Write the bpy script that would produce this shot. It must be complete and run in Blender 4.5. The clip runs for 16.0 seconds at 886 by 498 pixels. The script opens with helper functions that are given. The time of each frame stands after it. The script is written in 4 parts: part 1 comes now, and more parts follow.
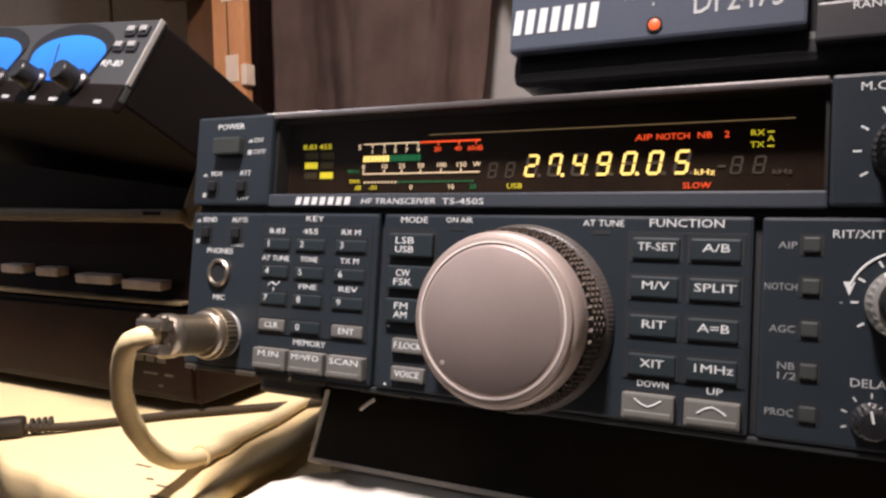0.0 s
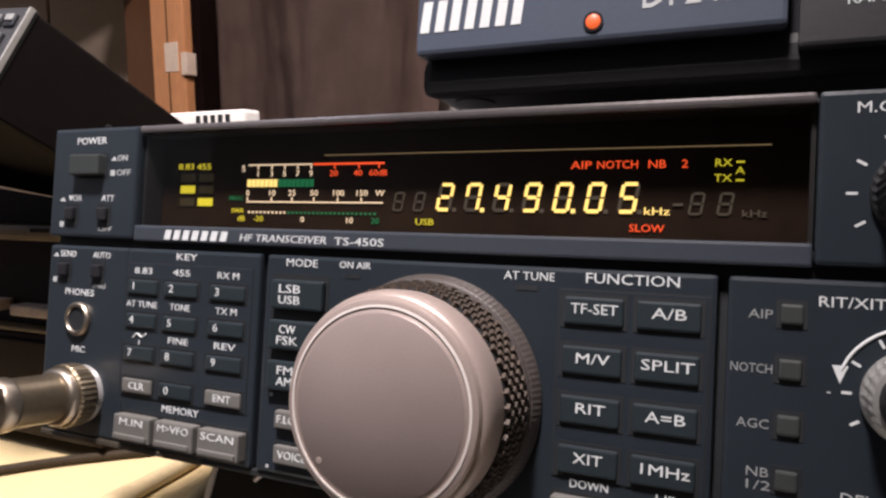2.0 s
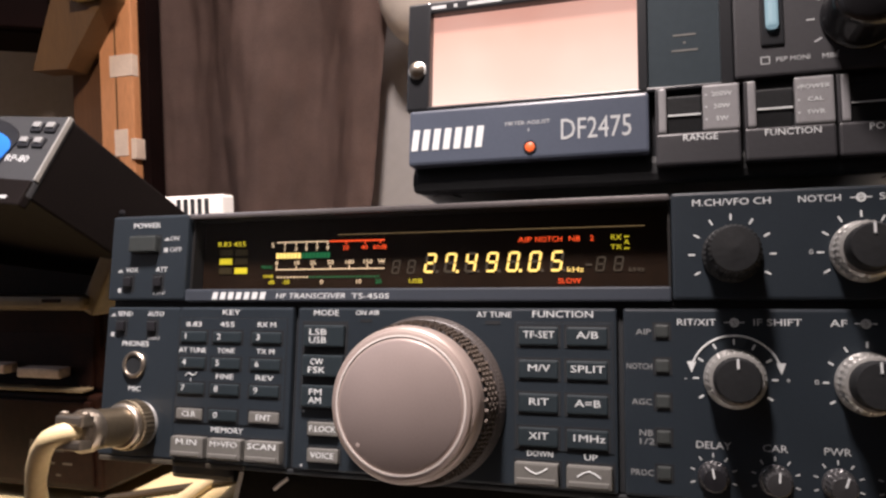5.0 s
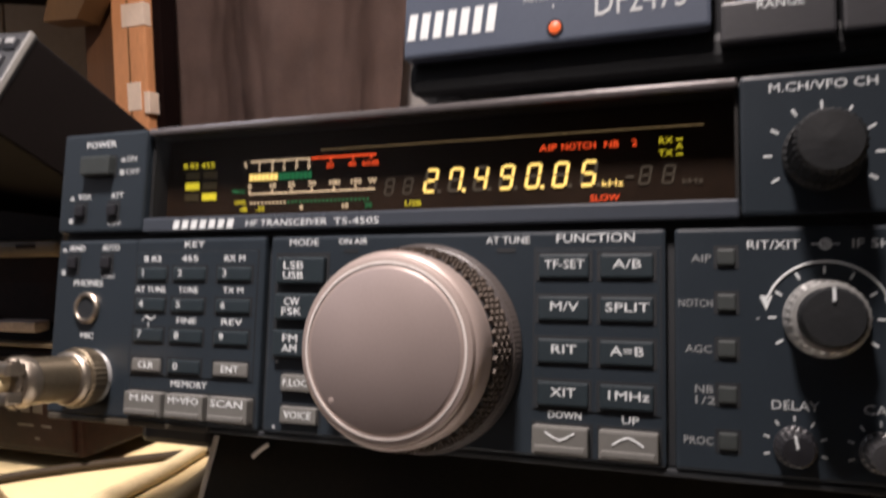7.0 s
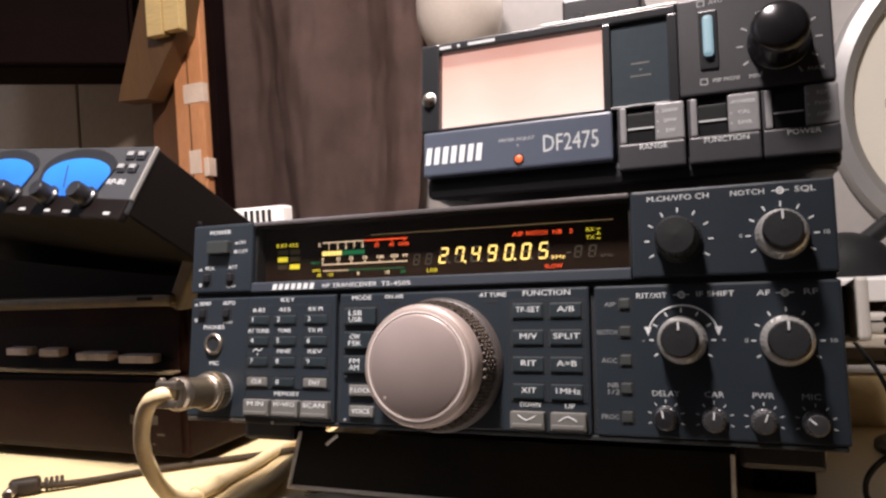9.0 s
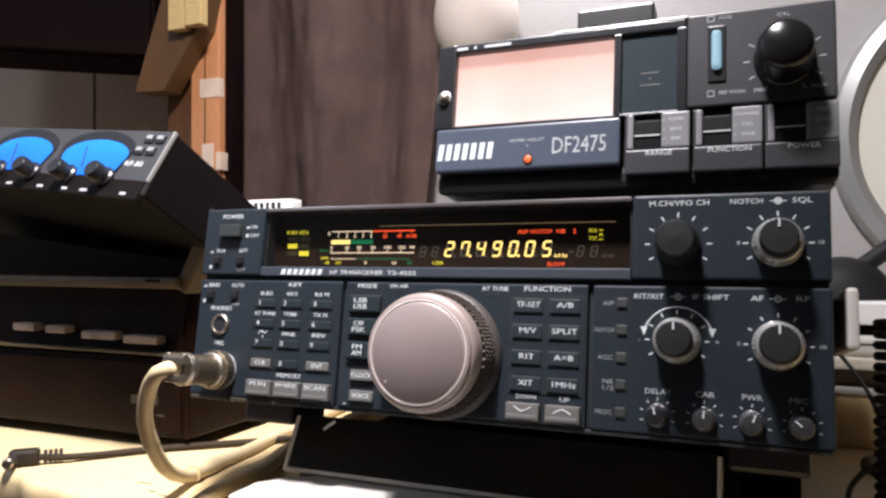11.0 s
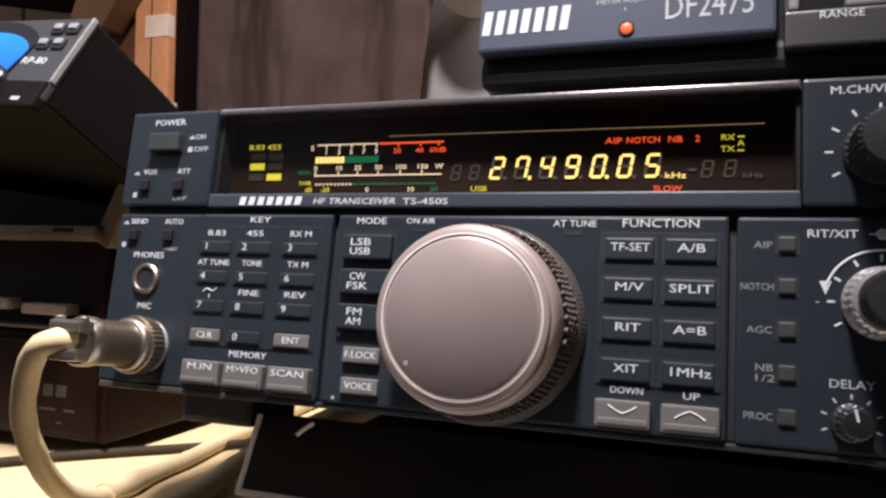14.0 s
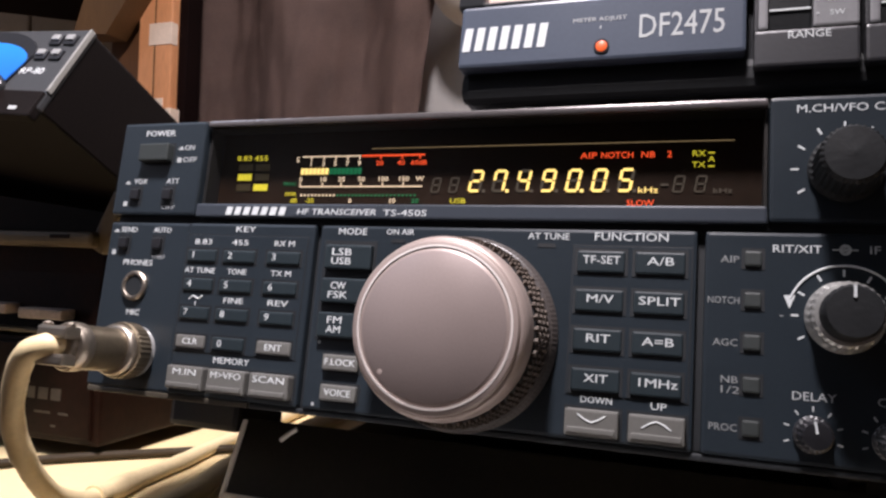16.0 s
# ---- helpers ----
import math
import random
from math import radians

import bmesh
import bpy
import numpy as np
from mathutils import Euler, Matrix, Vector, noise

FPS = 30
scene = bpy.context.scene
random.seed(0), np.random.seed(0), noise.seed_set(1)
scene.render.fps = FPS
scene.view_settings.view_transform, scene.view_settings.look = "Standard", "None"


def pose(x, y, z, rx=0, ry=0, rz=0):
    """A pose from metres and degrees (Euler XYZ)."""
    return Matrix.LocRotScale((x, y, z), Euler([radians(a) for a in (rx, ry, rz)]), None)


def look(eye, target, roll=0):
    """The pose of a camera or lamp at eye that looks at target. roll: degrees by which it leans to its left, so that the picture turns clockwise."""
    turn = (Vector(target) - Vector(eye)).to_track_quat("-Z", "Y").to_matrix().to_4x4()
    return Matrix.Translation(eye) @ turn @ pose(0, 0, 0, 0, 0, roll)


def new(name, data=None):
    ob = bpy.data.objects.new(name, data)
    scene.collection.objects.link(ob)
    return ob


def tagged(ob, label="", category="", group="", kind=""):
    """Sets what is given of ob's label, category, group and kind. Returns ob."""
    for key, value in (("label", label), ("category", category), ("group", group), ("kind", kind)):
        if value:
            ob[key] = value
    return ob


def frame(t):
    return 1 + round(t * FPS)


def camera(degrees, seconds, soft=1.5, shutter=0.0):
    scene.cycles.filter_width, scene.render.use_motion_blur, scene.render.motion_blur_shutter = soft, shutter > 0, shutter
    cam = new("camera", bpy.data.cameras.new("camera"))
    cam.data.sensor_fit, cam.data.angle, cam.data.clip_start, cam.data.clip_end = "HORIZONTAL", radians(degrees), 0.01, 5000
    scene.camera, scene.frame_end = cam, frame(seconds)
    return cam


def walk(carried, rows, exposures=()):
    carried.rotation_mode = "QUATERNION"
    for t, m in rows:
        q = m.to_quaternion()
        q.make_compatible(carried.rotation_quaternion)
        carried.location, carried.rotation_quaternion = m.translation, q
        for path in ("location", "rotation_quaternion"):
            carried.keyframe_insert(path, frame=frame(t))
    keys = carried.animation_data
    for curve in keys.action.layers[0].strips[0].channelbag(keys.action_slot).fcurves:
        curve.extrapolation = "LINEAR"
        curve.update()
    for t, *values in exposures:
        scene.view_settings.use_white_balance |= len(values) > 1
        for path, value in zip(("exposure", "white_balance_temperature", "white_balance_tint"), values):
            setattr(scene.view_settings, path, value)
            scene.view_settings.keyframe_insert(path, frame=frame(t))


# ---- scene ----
cam = camera(62.43, 16.0, soft=2.5, shutter=0.5)
# the transceiver leans back on its raised front; the path is given in its own axes
RADIO = pose(0, 0, 0.797, -9, 0, 0)
PATH = [
    (0, (0.1987, -0.1957, 0.0405), (-0.6919, 1.5924, 0.1396), 3.19),
    (0.5, (0.2051, -0.1795, 0.0481), (-0.7368, 1.5831, 0.1270), 2.56),
    (1, (0.2008, -0.1515, 0.0583), (-0.7351, 1.6158, 0.0910), 1.36),
    (1.5, (0.1991, -0.1467, 0.0613), (-0.7037, 1.6374, 0.1070), 2.07),
    (2, (0.1978, -0.1487, 0.0598), (-0.6434, 1.6648, 0.1199), 2.93),
    (2.5, (0.1929, -0.1535, 0.0612), (-0.5798, 1.6905, 0.1142), 2.47),
    (3, (0.1898, -0.1717, 0.0510), (-0.4533, 1.7185, 0.1669), 2.63),
    (3.5, (0.1952, -0.1947, 0.0446), (-0.4326, 1.6973, 0.2059), 2.48),
    (4, (0.2006, -0.2163, 0.0535), (-0.3808, 1.6910, 0.2090), 1.70),
    (4.2, (0.1986, -0.2263, 0.0535), (-0.3676, 1.6836, 0.2307), 1.47),
    (6.3, (0.2162, -0.2086, 0.0434), (-0.5536, 1.6096, 0.3619), 0.66),
    (6.5, (0.2112, -0.2006, 0.0474), (-0.5770, 1.6102, 0.3631), 0.86),
    (7, (0.1990, -0.1743, 0.0388), (-0.5138, 1.6835, 0.2404), 1.52),
    (7.5, (0.1864, -0.1699, 0.0354), (-0.5006, 1.7031, 0.1768), 1.93),
    (8, (0.1895, -0.1778, 0.0375), (-0.4558, 1.7121, 0.1466), 1.35),
    (8.5, (0.2181, -0.2523, 0.0397), (-0.5357, 1.5905, 0.2282), 1.17),
    (8.7, (0.2401, -0.2653, 0.0397), (-0.5340, 1.5621, 0.2871), -0.12),
    (10.8, (0.2471, -0.2798, 0.0296), (-0.5221, 1.5417, 0.3308), 3.16),
    (11, (0.2441, -0.2788, 0.0286), (-0.5303, 1.5391, 0.3380), 3.45),
    (11.5, (0.2295, -0.2687, 0.0245), (-0.4993, 1.5683, 0.3313), 4.05),
    (12, (0.2246, -0.2612, 0.0262), (-0.4716, 1.5901, 0.3225), 4.27),
    (12.5, (0.2080, -0.2384, 0.0127), (-0.4353, 1.6318, 0.3101), 4.88),
    (13, (0.1846, -0.1951, 0.0175), (-0.4816, 1.6710, 0.2892), 3.33),
    (13.5, (0.1742, -0.1827, 0.0197), (-0.4854, 1.6832, 0.3086), 4.49),
    (14, (0.1807, -0.1878, 0.0208), (-0.4863, 1.6718, 0.3321), 4.41),
    (14.5, (0.1861, -0.1905, 0.0207), (-0.4861, 1.6648, 0.3462), 4.09),
    (15, (0.1895, -0.1872, 0.0240), (-0.4971, 1.6641, 0.3425), 4.67),
    (15.5, (0.1900, -0.1874, 0.0231), (-0.4936, 1.6636, 0.3496), 4.93),
    (16, (0.1897, -0.1898, 0.0220), (-0.4942, 1.6610, 0.3488), 4.99),
    ]
walk(cam, [(t, RADIO @ look(eye, target, roll)) for t, eye, target, roll in PATH], [(0, 0.2, 6250, 21), (0.8, 0.12, 6100, 21), (1.5, 0.02, 6050, 20), (3, 0.08, 6050, 20), (4, 0.22, 6250, 22), (6.5, 0.16, 6350, 21), (7, 0.06, 6250, 20), (8, 0.08, 6220, 21), (8.7, 0.26, 6250, 21), (10.8, 0.42, 5700, 16), (12, 0.4, 5750, 17), (13.2, 0.2, 5850, 19), (16, 0.14, 5800, 20)])

# ---- light ----
world = bpy.data.worlds.new("world")
world.use_nodes = True
scene.world = world
world.node_tree.nodes["Background"].inputs[0].default_value = (0.30, 0.25, 0.2, 1)
world.node_tree.nodes["Background"].inputs[1].default_value = 0.018


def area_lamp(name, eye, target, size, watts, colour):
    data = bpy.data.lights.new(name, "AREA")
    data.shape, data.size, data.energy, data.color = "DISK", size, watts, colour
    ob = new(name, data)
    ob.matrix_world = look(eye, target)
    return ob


def spot_lamp(name, eye, target, radius, watts, degrees, blend, colour):
    data = bpy.data.lights.new(name, "SPOT")
    data.shadow_soft_size, data.energy, data.color = radius, watts, colour
    data.spot_size, data.spot_blend = radians(degrees), blend
    ob = new(name, data)
    ob.matrix_world = look(eye, target)
    return ob


def point_lamp(name, eye, radius, watts, colour):
    data = bpy.data.lights.new(name, "POINT")
    data.shadow_soft_size, data.energy, data.color = radius, watts, colour
    ob = new(name, data)
    ob.location = eye
    return ob


# the work lamp over the desk, the wall lamp behind the power meter, and an unseen cool lamp added to wash the side wall
area_lamp("desk_lamp_light", (0.128, -0.165, 1.45), (0.04, 0.02, 0.78), 0.09, 6.0, (1.0, 0.90, 0.79))
# beam aimed left so its falloff stands for the phone's shadow on the right
spot_lamp("desk_lamp_beam", (0.125, -0.165, 1.45), (-0.10, 0.0, 0.78), 0.045, 30.0, 68, 0.85, (1.0, 0.90, 0.79))
point_lamp("wall_lamp_light", (0.11, 0.405, 1.24), 0.03, 1.15, (1.0, 0.94, 0.87))
area_lamp("west_wall_wash", (-0.95, -0.75, 2.15), (-1.6, -0.95, 1.35), 0.3, 13.0, (0.86, 0.93, 1.0))


# ---- materials ----
def surface(name, base, rough=0.5, metal=0.0, vary=0.2, grain=400.0, blot=12.0, bump=0.05, coat=0.0, spec=0.5):
    """A painted, moulded or metal surface with blotches and a fine grain."""
    m = bpy.data.materials.new(name)
    m.use_nodes = True
    nt = m.node_tree
    p = nt.nodes["Principled BSDF"]
    co = nt.nodes.new("ShaderNodeTexCoord")
    big, fine = nt.nodes.new("ShaderNodeTexNoise"), nt.nodes.new("ShaderNodeTexNoise")
    big.inputs["Scale"].default_value, big.inputs["Detail"].default_value = blot, 5
    fine.inputs["Scale"].default_value, fine.inputs["Detail"].default_value = grain, 3
    for n in (big, fine):
        nt.links.new(co.outputs["Object"], n.inputs["Vector"])
    mixf = nt.nodes.new("ShaderNodeMath")
    mixf.operation = "MULTIPLY_ADD"
    nt.links.new(fine.outputs["Fac"], mixf.inputs[0])
    mixf.inputs[1].default_value = 0.4
    half = nt.nodes.new("ShaderNodeMath")
    half.operation = "MULTIPLY"
    half.inputs[1].default_value = 0.6
    nt.links.new(big.outputs["Fac"], half.inputs[0])
    nt.links.new(half.outputs[0], mixf.inputs[2])
    ramp = nt.nodes.new("ShaderNodeValToRGB")
    ramp.color_ramp.elements[0].position, ramp.color_ramp.elements[1].position = 0.3, 0.7
    ramp.color_ramp.elements[0].color = (*[c * (1 - vary) for c in base], 1)
    ramp.color_ramp.elements[1].color = (*[min(1, c * (1 + vary)) for c in base], 1)
    nt.links.new(mixf.outputs[0], ramp.inputs[0])
    nt.links.new(ramp.outputs[0], p.inputs["Base Color"])
    rr = nt.nodes.new("ShaderNodeMapRange")
    rr.inputs["To Min"].default_value, rr.inputs["To Max"].default_value = max(0.02, rough * 0.8), min(1, rough * 1.2)
    nt.links.new(big.outputs["Fac"], rr.inputs["Value"])
    nt.links.new(rr.outputs[0], p.inputs["Roughness"])
    p.inputs["Metallic"].default_value = metal
    p.inputs["Coat Weight"].default_value = coat
    p.inputs["Specular IOR Level"].default_value = spec
    if bump:
        b = nt.nodes.new("ShaderNodeBump")
        b.inputs["Strength"].default_value, b.inputs["Distance"].default_value = bump, 0.0004
        nt.links.new(fine.outputs["Fac"], b.inputs["Height"])
        nt.links.new(b.outputs[0], p.inputs["Normal"])
    return m


def glow(name, colour, strength):
    m = bpy.data.materials.new(name)
    m.use_nodes = True
    p = m.node_tree.nodes["Principled BSDF"]
    p.inputs["Base Color"].default_value = (*[c * 0.3 for c in colour], 1)
    p.inputs["Emission Color"].default_value = (*colour, 1)
    p.inputs["Emission Strength"].default_value = strength
    return m


def backlit(name, low, high, z0, z1):
    """A translucent dial with its bulb at the foot: brightest low down, fading upwards with soft unevenness."""
    m = glow(name, high, 1.0)
    nt = m.node_tree
    co, sep, mr, nz, ad, ramp = [nt.nodes.new(k) for k in ("ShaderNodeTexCoord", "ShaderNodeSeparateXYZ", "ShaderNodeMapRange", "ShaderNodeTexNoise", "ShaderNodeMath", "ShaderNodeValToRGB")]
    nt.links.new(co.outputs["Object"], sep.inputs[0])
    nt.links.new(sep.outputs["Z"], mr.inputs["Value"])
    mr.inputs["From Min"].default_value, mr.inputs["From Max"].default_value = z0, z1
    nz.inputs["Scale"].default_value, nz.inputs["Detail"].default_value = 35, 2
    nt.links.new(co.outputs["Object"], nz.inputs["Vector"])
    ad.operation = "MULTIPLY_ADD"
    nt.links.new(nz.outputs["Fac"], ad.inputs[0])
    ad.inputs[1].default_value = 0.5
    nt.links.new(mr.outputs[0], ad.inputs[2])
    e = ramp.color_ramp.elements
    e[0].position, e[0].color = 0.25, (*low, 1)
    e[1].position, e[1].color = 0.95, (*[c * 1.0 for c in high], 1)
    nt.links.new(ad.outputs[0], ramp.inputs[0])
    nt.links.new(ramp.outputs[0], nt.nodes["Principled BSDF"].inputs["Emission Color"])
    return m


def window_glass(name, tint, rough=0.03):
    """A thin clear pane: it lets light straight through and mirrors by Fresnel."""
    m = bpy.data.materials.new(name)
    m.use_nodes = True
    nt = m.node_tree
    nt.nodes.remove(nt.nodes["Principled BSDF"])
    tr, gl, mx, lw, pw, fr = [nt.nodes.new(k) for k in ("ShaderNodeBsdfTransparent", "ShaderNodeBsdfGlossy", "ShaderNodeMixShader", "ShaderNodeLayerWeight", "ShaderNodeMath", "ShaderNodeMath")]
    tr.inputs[0].default_value = (*tint, 1)
    gl.inputs["Roughness"].default_value = rough
    pw.operation, fr.operation = "POWER", "MULTIPLY_ADD"
    pw.inputs[1].default_value, fr.inputs[1].default_value, fr.inputs[2].default_value = 4.0, 0.5, 0.022
    nt.links.new(lw.outputs["Facing"], pw.inputs[0])
    nt.links.new(pw.outputs[0], fr.inputs[0])
    for a, b in ((fr.outputs[0], mx.inputs[0]), (tr.outputs[0], mx.inputs[1]), (gl.outputs[0], mx.inputs[2]),
                 (mx.outputs[0], nt.nodes["Material Output"].inputs[0])):
        nt.links.new(a, b)
    return m


def wood(name, base, ring=30.0, along="Z", vary=0.35, rough=0.55, spec=0.4):
    m = surface(name, base, rough, vary=vary, grain=250, blot=6, bump=0.15, spec=spec)
    nt = m.node_tree
    mp = nt.nodes.new("ShaderNodeMapping")
    s = {"X": (0.08, 1, 1), "Y": (1, 0.08, 1), "Z": (1, 1, 0.08)}[along]
    mp.inputs["Scale"].default_value = [k * ring / 8 for k in s]
    co = [n for n in nt.nodes if n.type == "TEX_COORD"][0]
    nt.links.new(co.outputs["Object"], mp.inputs["Vector"])
    for n in nt.nodes:
        if n.type == "TEX_NOISE":
            nt.links.new(mp.outputs[0], n.inputs["Vector"])
    return m


PANEL = surface("panel_blue_grey", (0.0160, 0.0222, 0.0285), 0.34, vary=0.12, grain=900, blot=25, bump=0.06)
PANEL_UP = surface("panel_strip_grey", (0.036, 0.043, 0.054), 0.33, vary=0.1, grain=900, bump=0.05)
GROOVE = surface("groove_black", (0.008, 0.010, 0.012), 0.6)
CASE = surface("case_charcoal", (0.045, 0.047, 0.05), 0.5, vary=0.2, grain=1200, bump=0.25)
CASE_EDGE = surface("case_edge_grey", (0.13, 0.12, 0.12), 0.24, metal=0.45, vary=0.2, grain=700)
RAIL = surface("rail_dark_olive", (0.050, 0.043, 0.032), 0.4, vary=0.25, grain=700)
KEY = surface("key_dark", (0.015, 0.0225, 0.027), 0.38, vary=0.15, grain=900, bump=0.08)
KEY_GREY = surface("key_grey", (0.116, 0.114, 0.105), 0.42, vary=0.12, grain=900, bump=0.08)
KEY_LAMP = surface("key_small_grey", (0.027, 0.032, 0.031), 0.5, vary=0.15)
BLACK = surface("black_plastic", (0.012, 0.012, 0.014), 0.35, vary=0.3, grain=700, bump=0.1)
MATT = surface("matt_black", (0.011, 0.012, 0.013), 0.6, vary=0.3, grain=700, bump=0.2, spec=0.25)
INK = surface("white_ink", (0.56, 0.59, 0.59), 0.5, vary=0.06, bump=0)
# ink of the AIP column, greyed for the shadow lying over it
INK_GREY = surface("shaded_grey_ink", (0.23, 0.24, 0.24), 0.5, vary=0.1, bump=0)
INK_DIM = surface("grey_ink", (0.40, 0.42, 0.42), 0.5, vary=0.1, bump=0)
STUD = surface("grip_stud_brown", (0.062, 0.048, 0.038), 0.62, vary=0.3, grain=900, spec=0.25)
KNOB = surface("knob_mauve_grey", (0.262, 0.214, 0.199), 0.38, metal=0.3, vary=0.08, grain=1500, blot=40, bump=0.06)
KNOB_RIM = surface("knob_rim", (0.30, 0.245, 0.220), 0.42, metal=0.28, vary=0.1, grain=1500)
KNOB_LINE = surface("knob_line", (0.75, 0.70, 0.66), 0.3, metal=0.3, vary=0.06)
GRIP = surface("grip_rubber", (0.048, 0.040, 0.038), 0.5, vary=0.25, grain=900, bump=0.2)
KNOB_SKIRT = surface("knob_skirt", (0.055, 0.047, 0.043), 0.36, vary=0.2, grain=900)
CHROME = surface("nickel", (0.36, 0.315, 0.26), 0.40, metal=1.0, vary=0.12, grain=900, blot=60, bump=0.05)
BARREL = surface("barrel_olive_nickel", (0.20, 0.165, 0.115), 0.38, metal=0.9, vary=0.2, grain=900, blot=70, bump=0.05)
RING = surface("knob_ring_grey", (0.46, 0.46, 0.45), 0.36, metal=0.55, vary=0.12, grain=900)
KNOB_RING = surface("control_ring", (0.46, 0.46, 0.44), 0.30, metal=0.7, vary=0.15, grain=900)
DISPLAY_BACK = surface("display_back", (0.016, 0.009, 0.005), 0.5, vary=0.4, blot=40, spec=0.2)
PANE = window_glass("display_pane", (0.92, 0.9, 0.88))
LIT = glow("segment_warm_white", (1.0, 0.72, 0.19), 1.5)
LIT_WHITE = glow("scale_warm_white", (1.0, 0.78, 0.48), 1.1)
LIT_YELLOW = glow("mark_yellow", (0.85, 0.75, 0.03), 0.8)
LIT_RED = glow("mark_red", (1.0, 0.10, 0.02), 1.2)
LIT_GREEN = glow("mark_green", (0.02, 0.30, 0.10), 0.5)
LIT_AMBER = glow("lamp_amber", (1.0, 0.15, 0.03), 0.8)
# unlit segments given a faint glow in place of the light they reflect
GHOST = glow("segment_unlit_glow", (0.12, 0.10, 0.07), 0.55)
LINE_DIM = glow("line_dim", (0.5, 0.36, 0.16), 0.45)
GHOST_DIM = glow("mark_unlit_glow", (0.10, 0.08, 0.03), 0.14)
# keycaps lightened to carry the lamplight on their top faces
KEYCAP = surface("lit_keycap", (0.30, 0.24, 0.21), 0.4, vary=0.4, blot=80)
CREAM = surface("cream_laminate", (0.68, 0.535, 0.29), 0.42, vary=0.08, grain=300, blot=9, bump=0.04)
CORD = surface("cream_cord", (0.67, 0.54, 0.31), 0.5, vary=0.12, grain=500, blot=60, bump=0.15)
SLAB = surface("white_plastic", (0.50, 0.48, 0.435), 0.4, vary=0.08, grain=500, blot=15)
WHITE = surface("bright_white_plastic", (0.80, 0.77, 0.72), 0.4, vary=0.06, grain=500, blot=15)
SMOKED = surface("dark_smoked_front", (0.011, 0.009, 0.006), 0.3, vary=0.4, grain=500, blot=20, spec=0.2)
PALE_RIM = surface("pale_grey_rim", (0.55, 0.50, 0.44), 0.45, vary=0.15, grain=500, blot=60)
TRIM = surface("light_trim", (0.42, 0.41, 0.38), 0.35, metal=0.4, vary=0.15)
BROWN = surface("dark_brown_case", (0.0095, 0.0036, 0.0021), 0.42, vary=0.65, grain=300, blot=16, bump=0.15, spec=0.10)
# case brown lightened to olive where light catches the lip and key rail
BROWN_TOP = surface("lit_olive_brown", (0.105, 0.078, 0.042), 0.45, vary=0.35, grain=200, blot=30)
PAD = surface("dull_key", (0.13, 0.10, 0.082), 0.45, vary=0.35, blot=60)
PLUG = surface("worn_brown_black", (0.022, 0.016, 0.011), 0.6, vary=0.4, blot=120, spec=0.25)
PAD_DIM = surface("faded_print", (0.05, 0.040, 0.030), 0.5, vary=0.35, blot=60)
SLATE = surface("console_grey", (0.040, 0.041, 0.043), 0.4, vary=0.15, grain=900, bump=0.12)
CONSOLE = surface("console_black", (0.0065, 0.0045, 0.004), 0.6, vary=0.35, grain=900, bump=0.15, spec=0.10)
CURTAIN = surface("curtain_brown", (0.230, 0.150, 0.123), 0.85, vary=0.30, grain=1200, blot=22, bump=0.4)
WALL = surface("wall_paint", (0.44, 0.42, 0.40), 0.8, vary=0.07, grain=120, blot=4, bump=0.15)
BOARD = surface("wall_board", (0.34, 0.262, 0.20), 0.8, vary=0.12, grain=120, blot=5, bump=0.15)
WALL_DARK = surface("wall_brown", (0.16, 0.13, 0.11), 0.8, vary=0.15, grain=120, blot=4, bump=0.15)
TAPE = surface("paper_tape", (0.90, 0.70, 0.54), 0.6, vary=0.12, grain=600, blot=60)
POST = wood("orange_timber", (0.72, 0.32, 0.135), 30, "Z", vary=0.3)
TIMBER = wood("pale_timber", (0.76, 0.55, 0.23), 30, "X", vary=0.25)
# strut and side board coloured darker to carry the shade they stand in
STRUT = wood("strut_shade_brown", (0.13, 0.065, 0.022), 30, "Z", vary=0.3)
BACK_BOARD = wood("board_shade_brown", (0.12, 0.052, 0.020), 30, "Z", vary=0.3)
SHELF = wood("dark_shelf", (0.009, 0.004, 0.0035), 30, "X", vary=0.4, rough=0.8, spec=0.06)
FLOORING = wood("floor_boards", (0.2, 0.12, 0.07), 20, "X")
METER_BLUE = surface("meter_strip_slate", (0.058, 0.071, 0.098), 0.36, vary=0.1, grain=900, bump=0.05)
SWITCH_PANEL = surface("meter_panel_grey", (0.029, 0.029, 0.032), 0.42, vary=0.12, grain=900, bump=0.1)
TRIMMER = surface("trimmer_dark", (0.05, 0.05, 0.052), 0.3, metal=0.4, vary=0.2)
METER_COLUMN = surface("switch_column_grey", (0.20, 0.20, 0.205), 0.4, vary=0.12, grain=900, bump=0.1)
METER_BLACK = surface("meter_black", (0.014, 0.015, 0.017), 0.3, vary=0.2, grain=900)
DIAL = backlit("dial_pink", (1.0, 0.83, 0.71), (0.78, 0.43, 0.33), 0.127, 0.182)
SCREEN_BLUE = backlit("screen_blue", (0.005, 0.075, 0.40), (0.02, 0.25, 0.78), 0.010, 0.048)
TUBE = glow("level_tube_pale_blue", (0.33, 0.52, 0.56), 0.5)
CLOCK_FACE = surface("clock_face", (0.80, 0.77, 0.66), 0.5, vary=0.04)
SHADE = surface("lamp_shade_beige", (0.68, 0.60, 0.52), 0.7, vary=0.08)


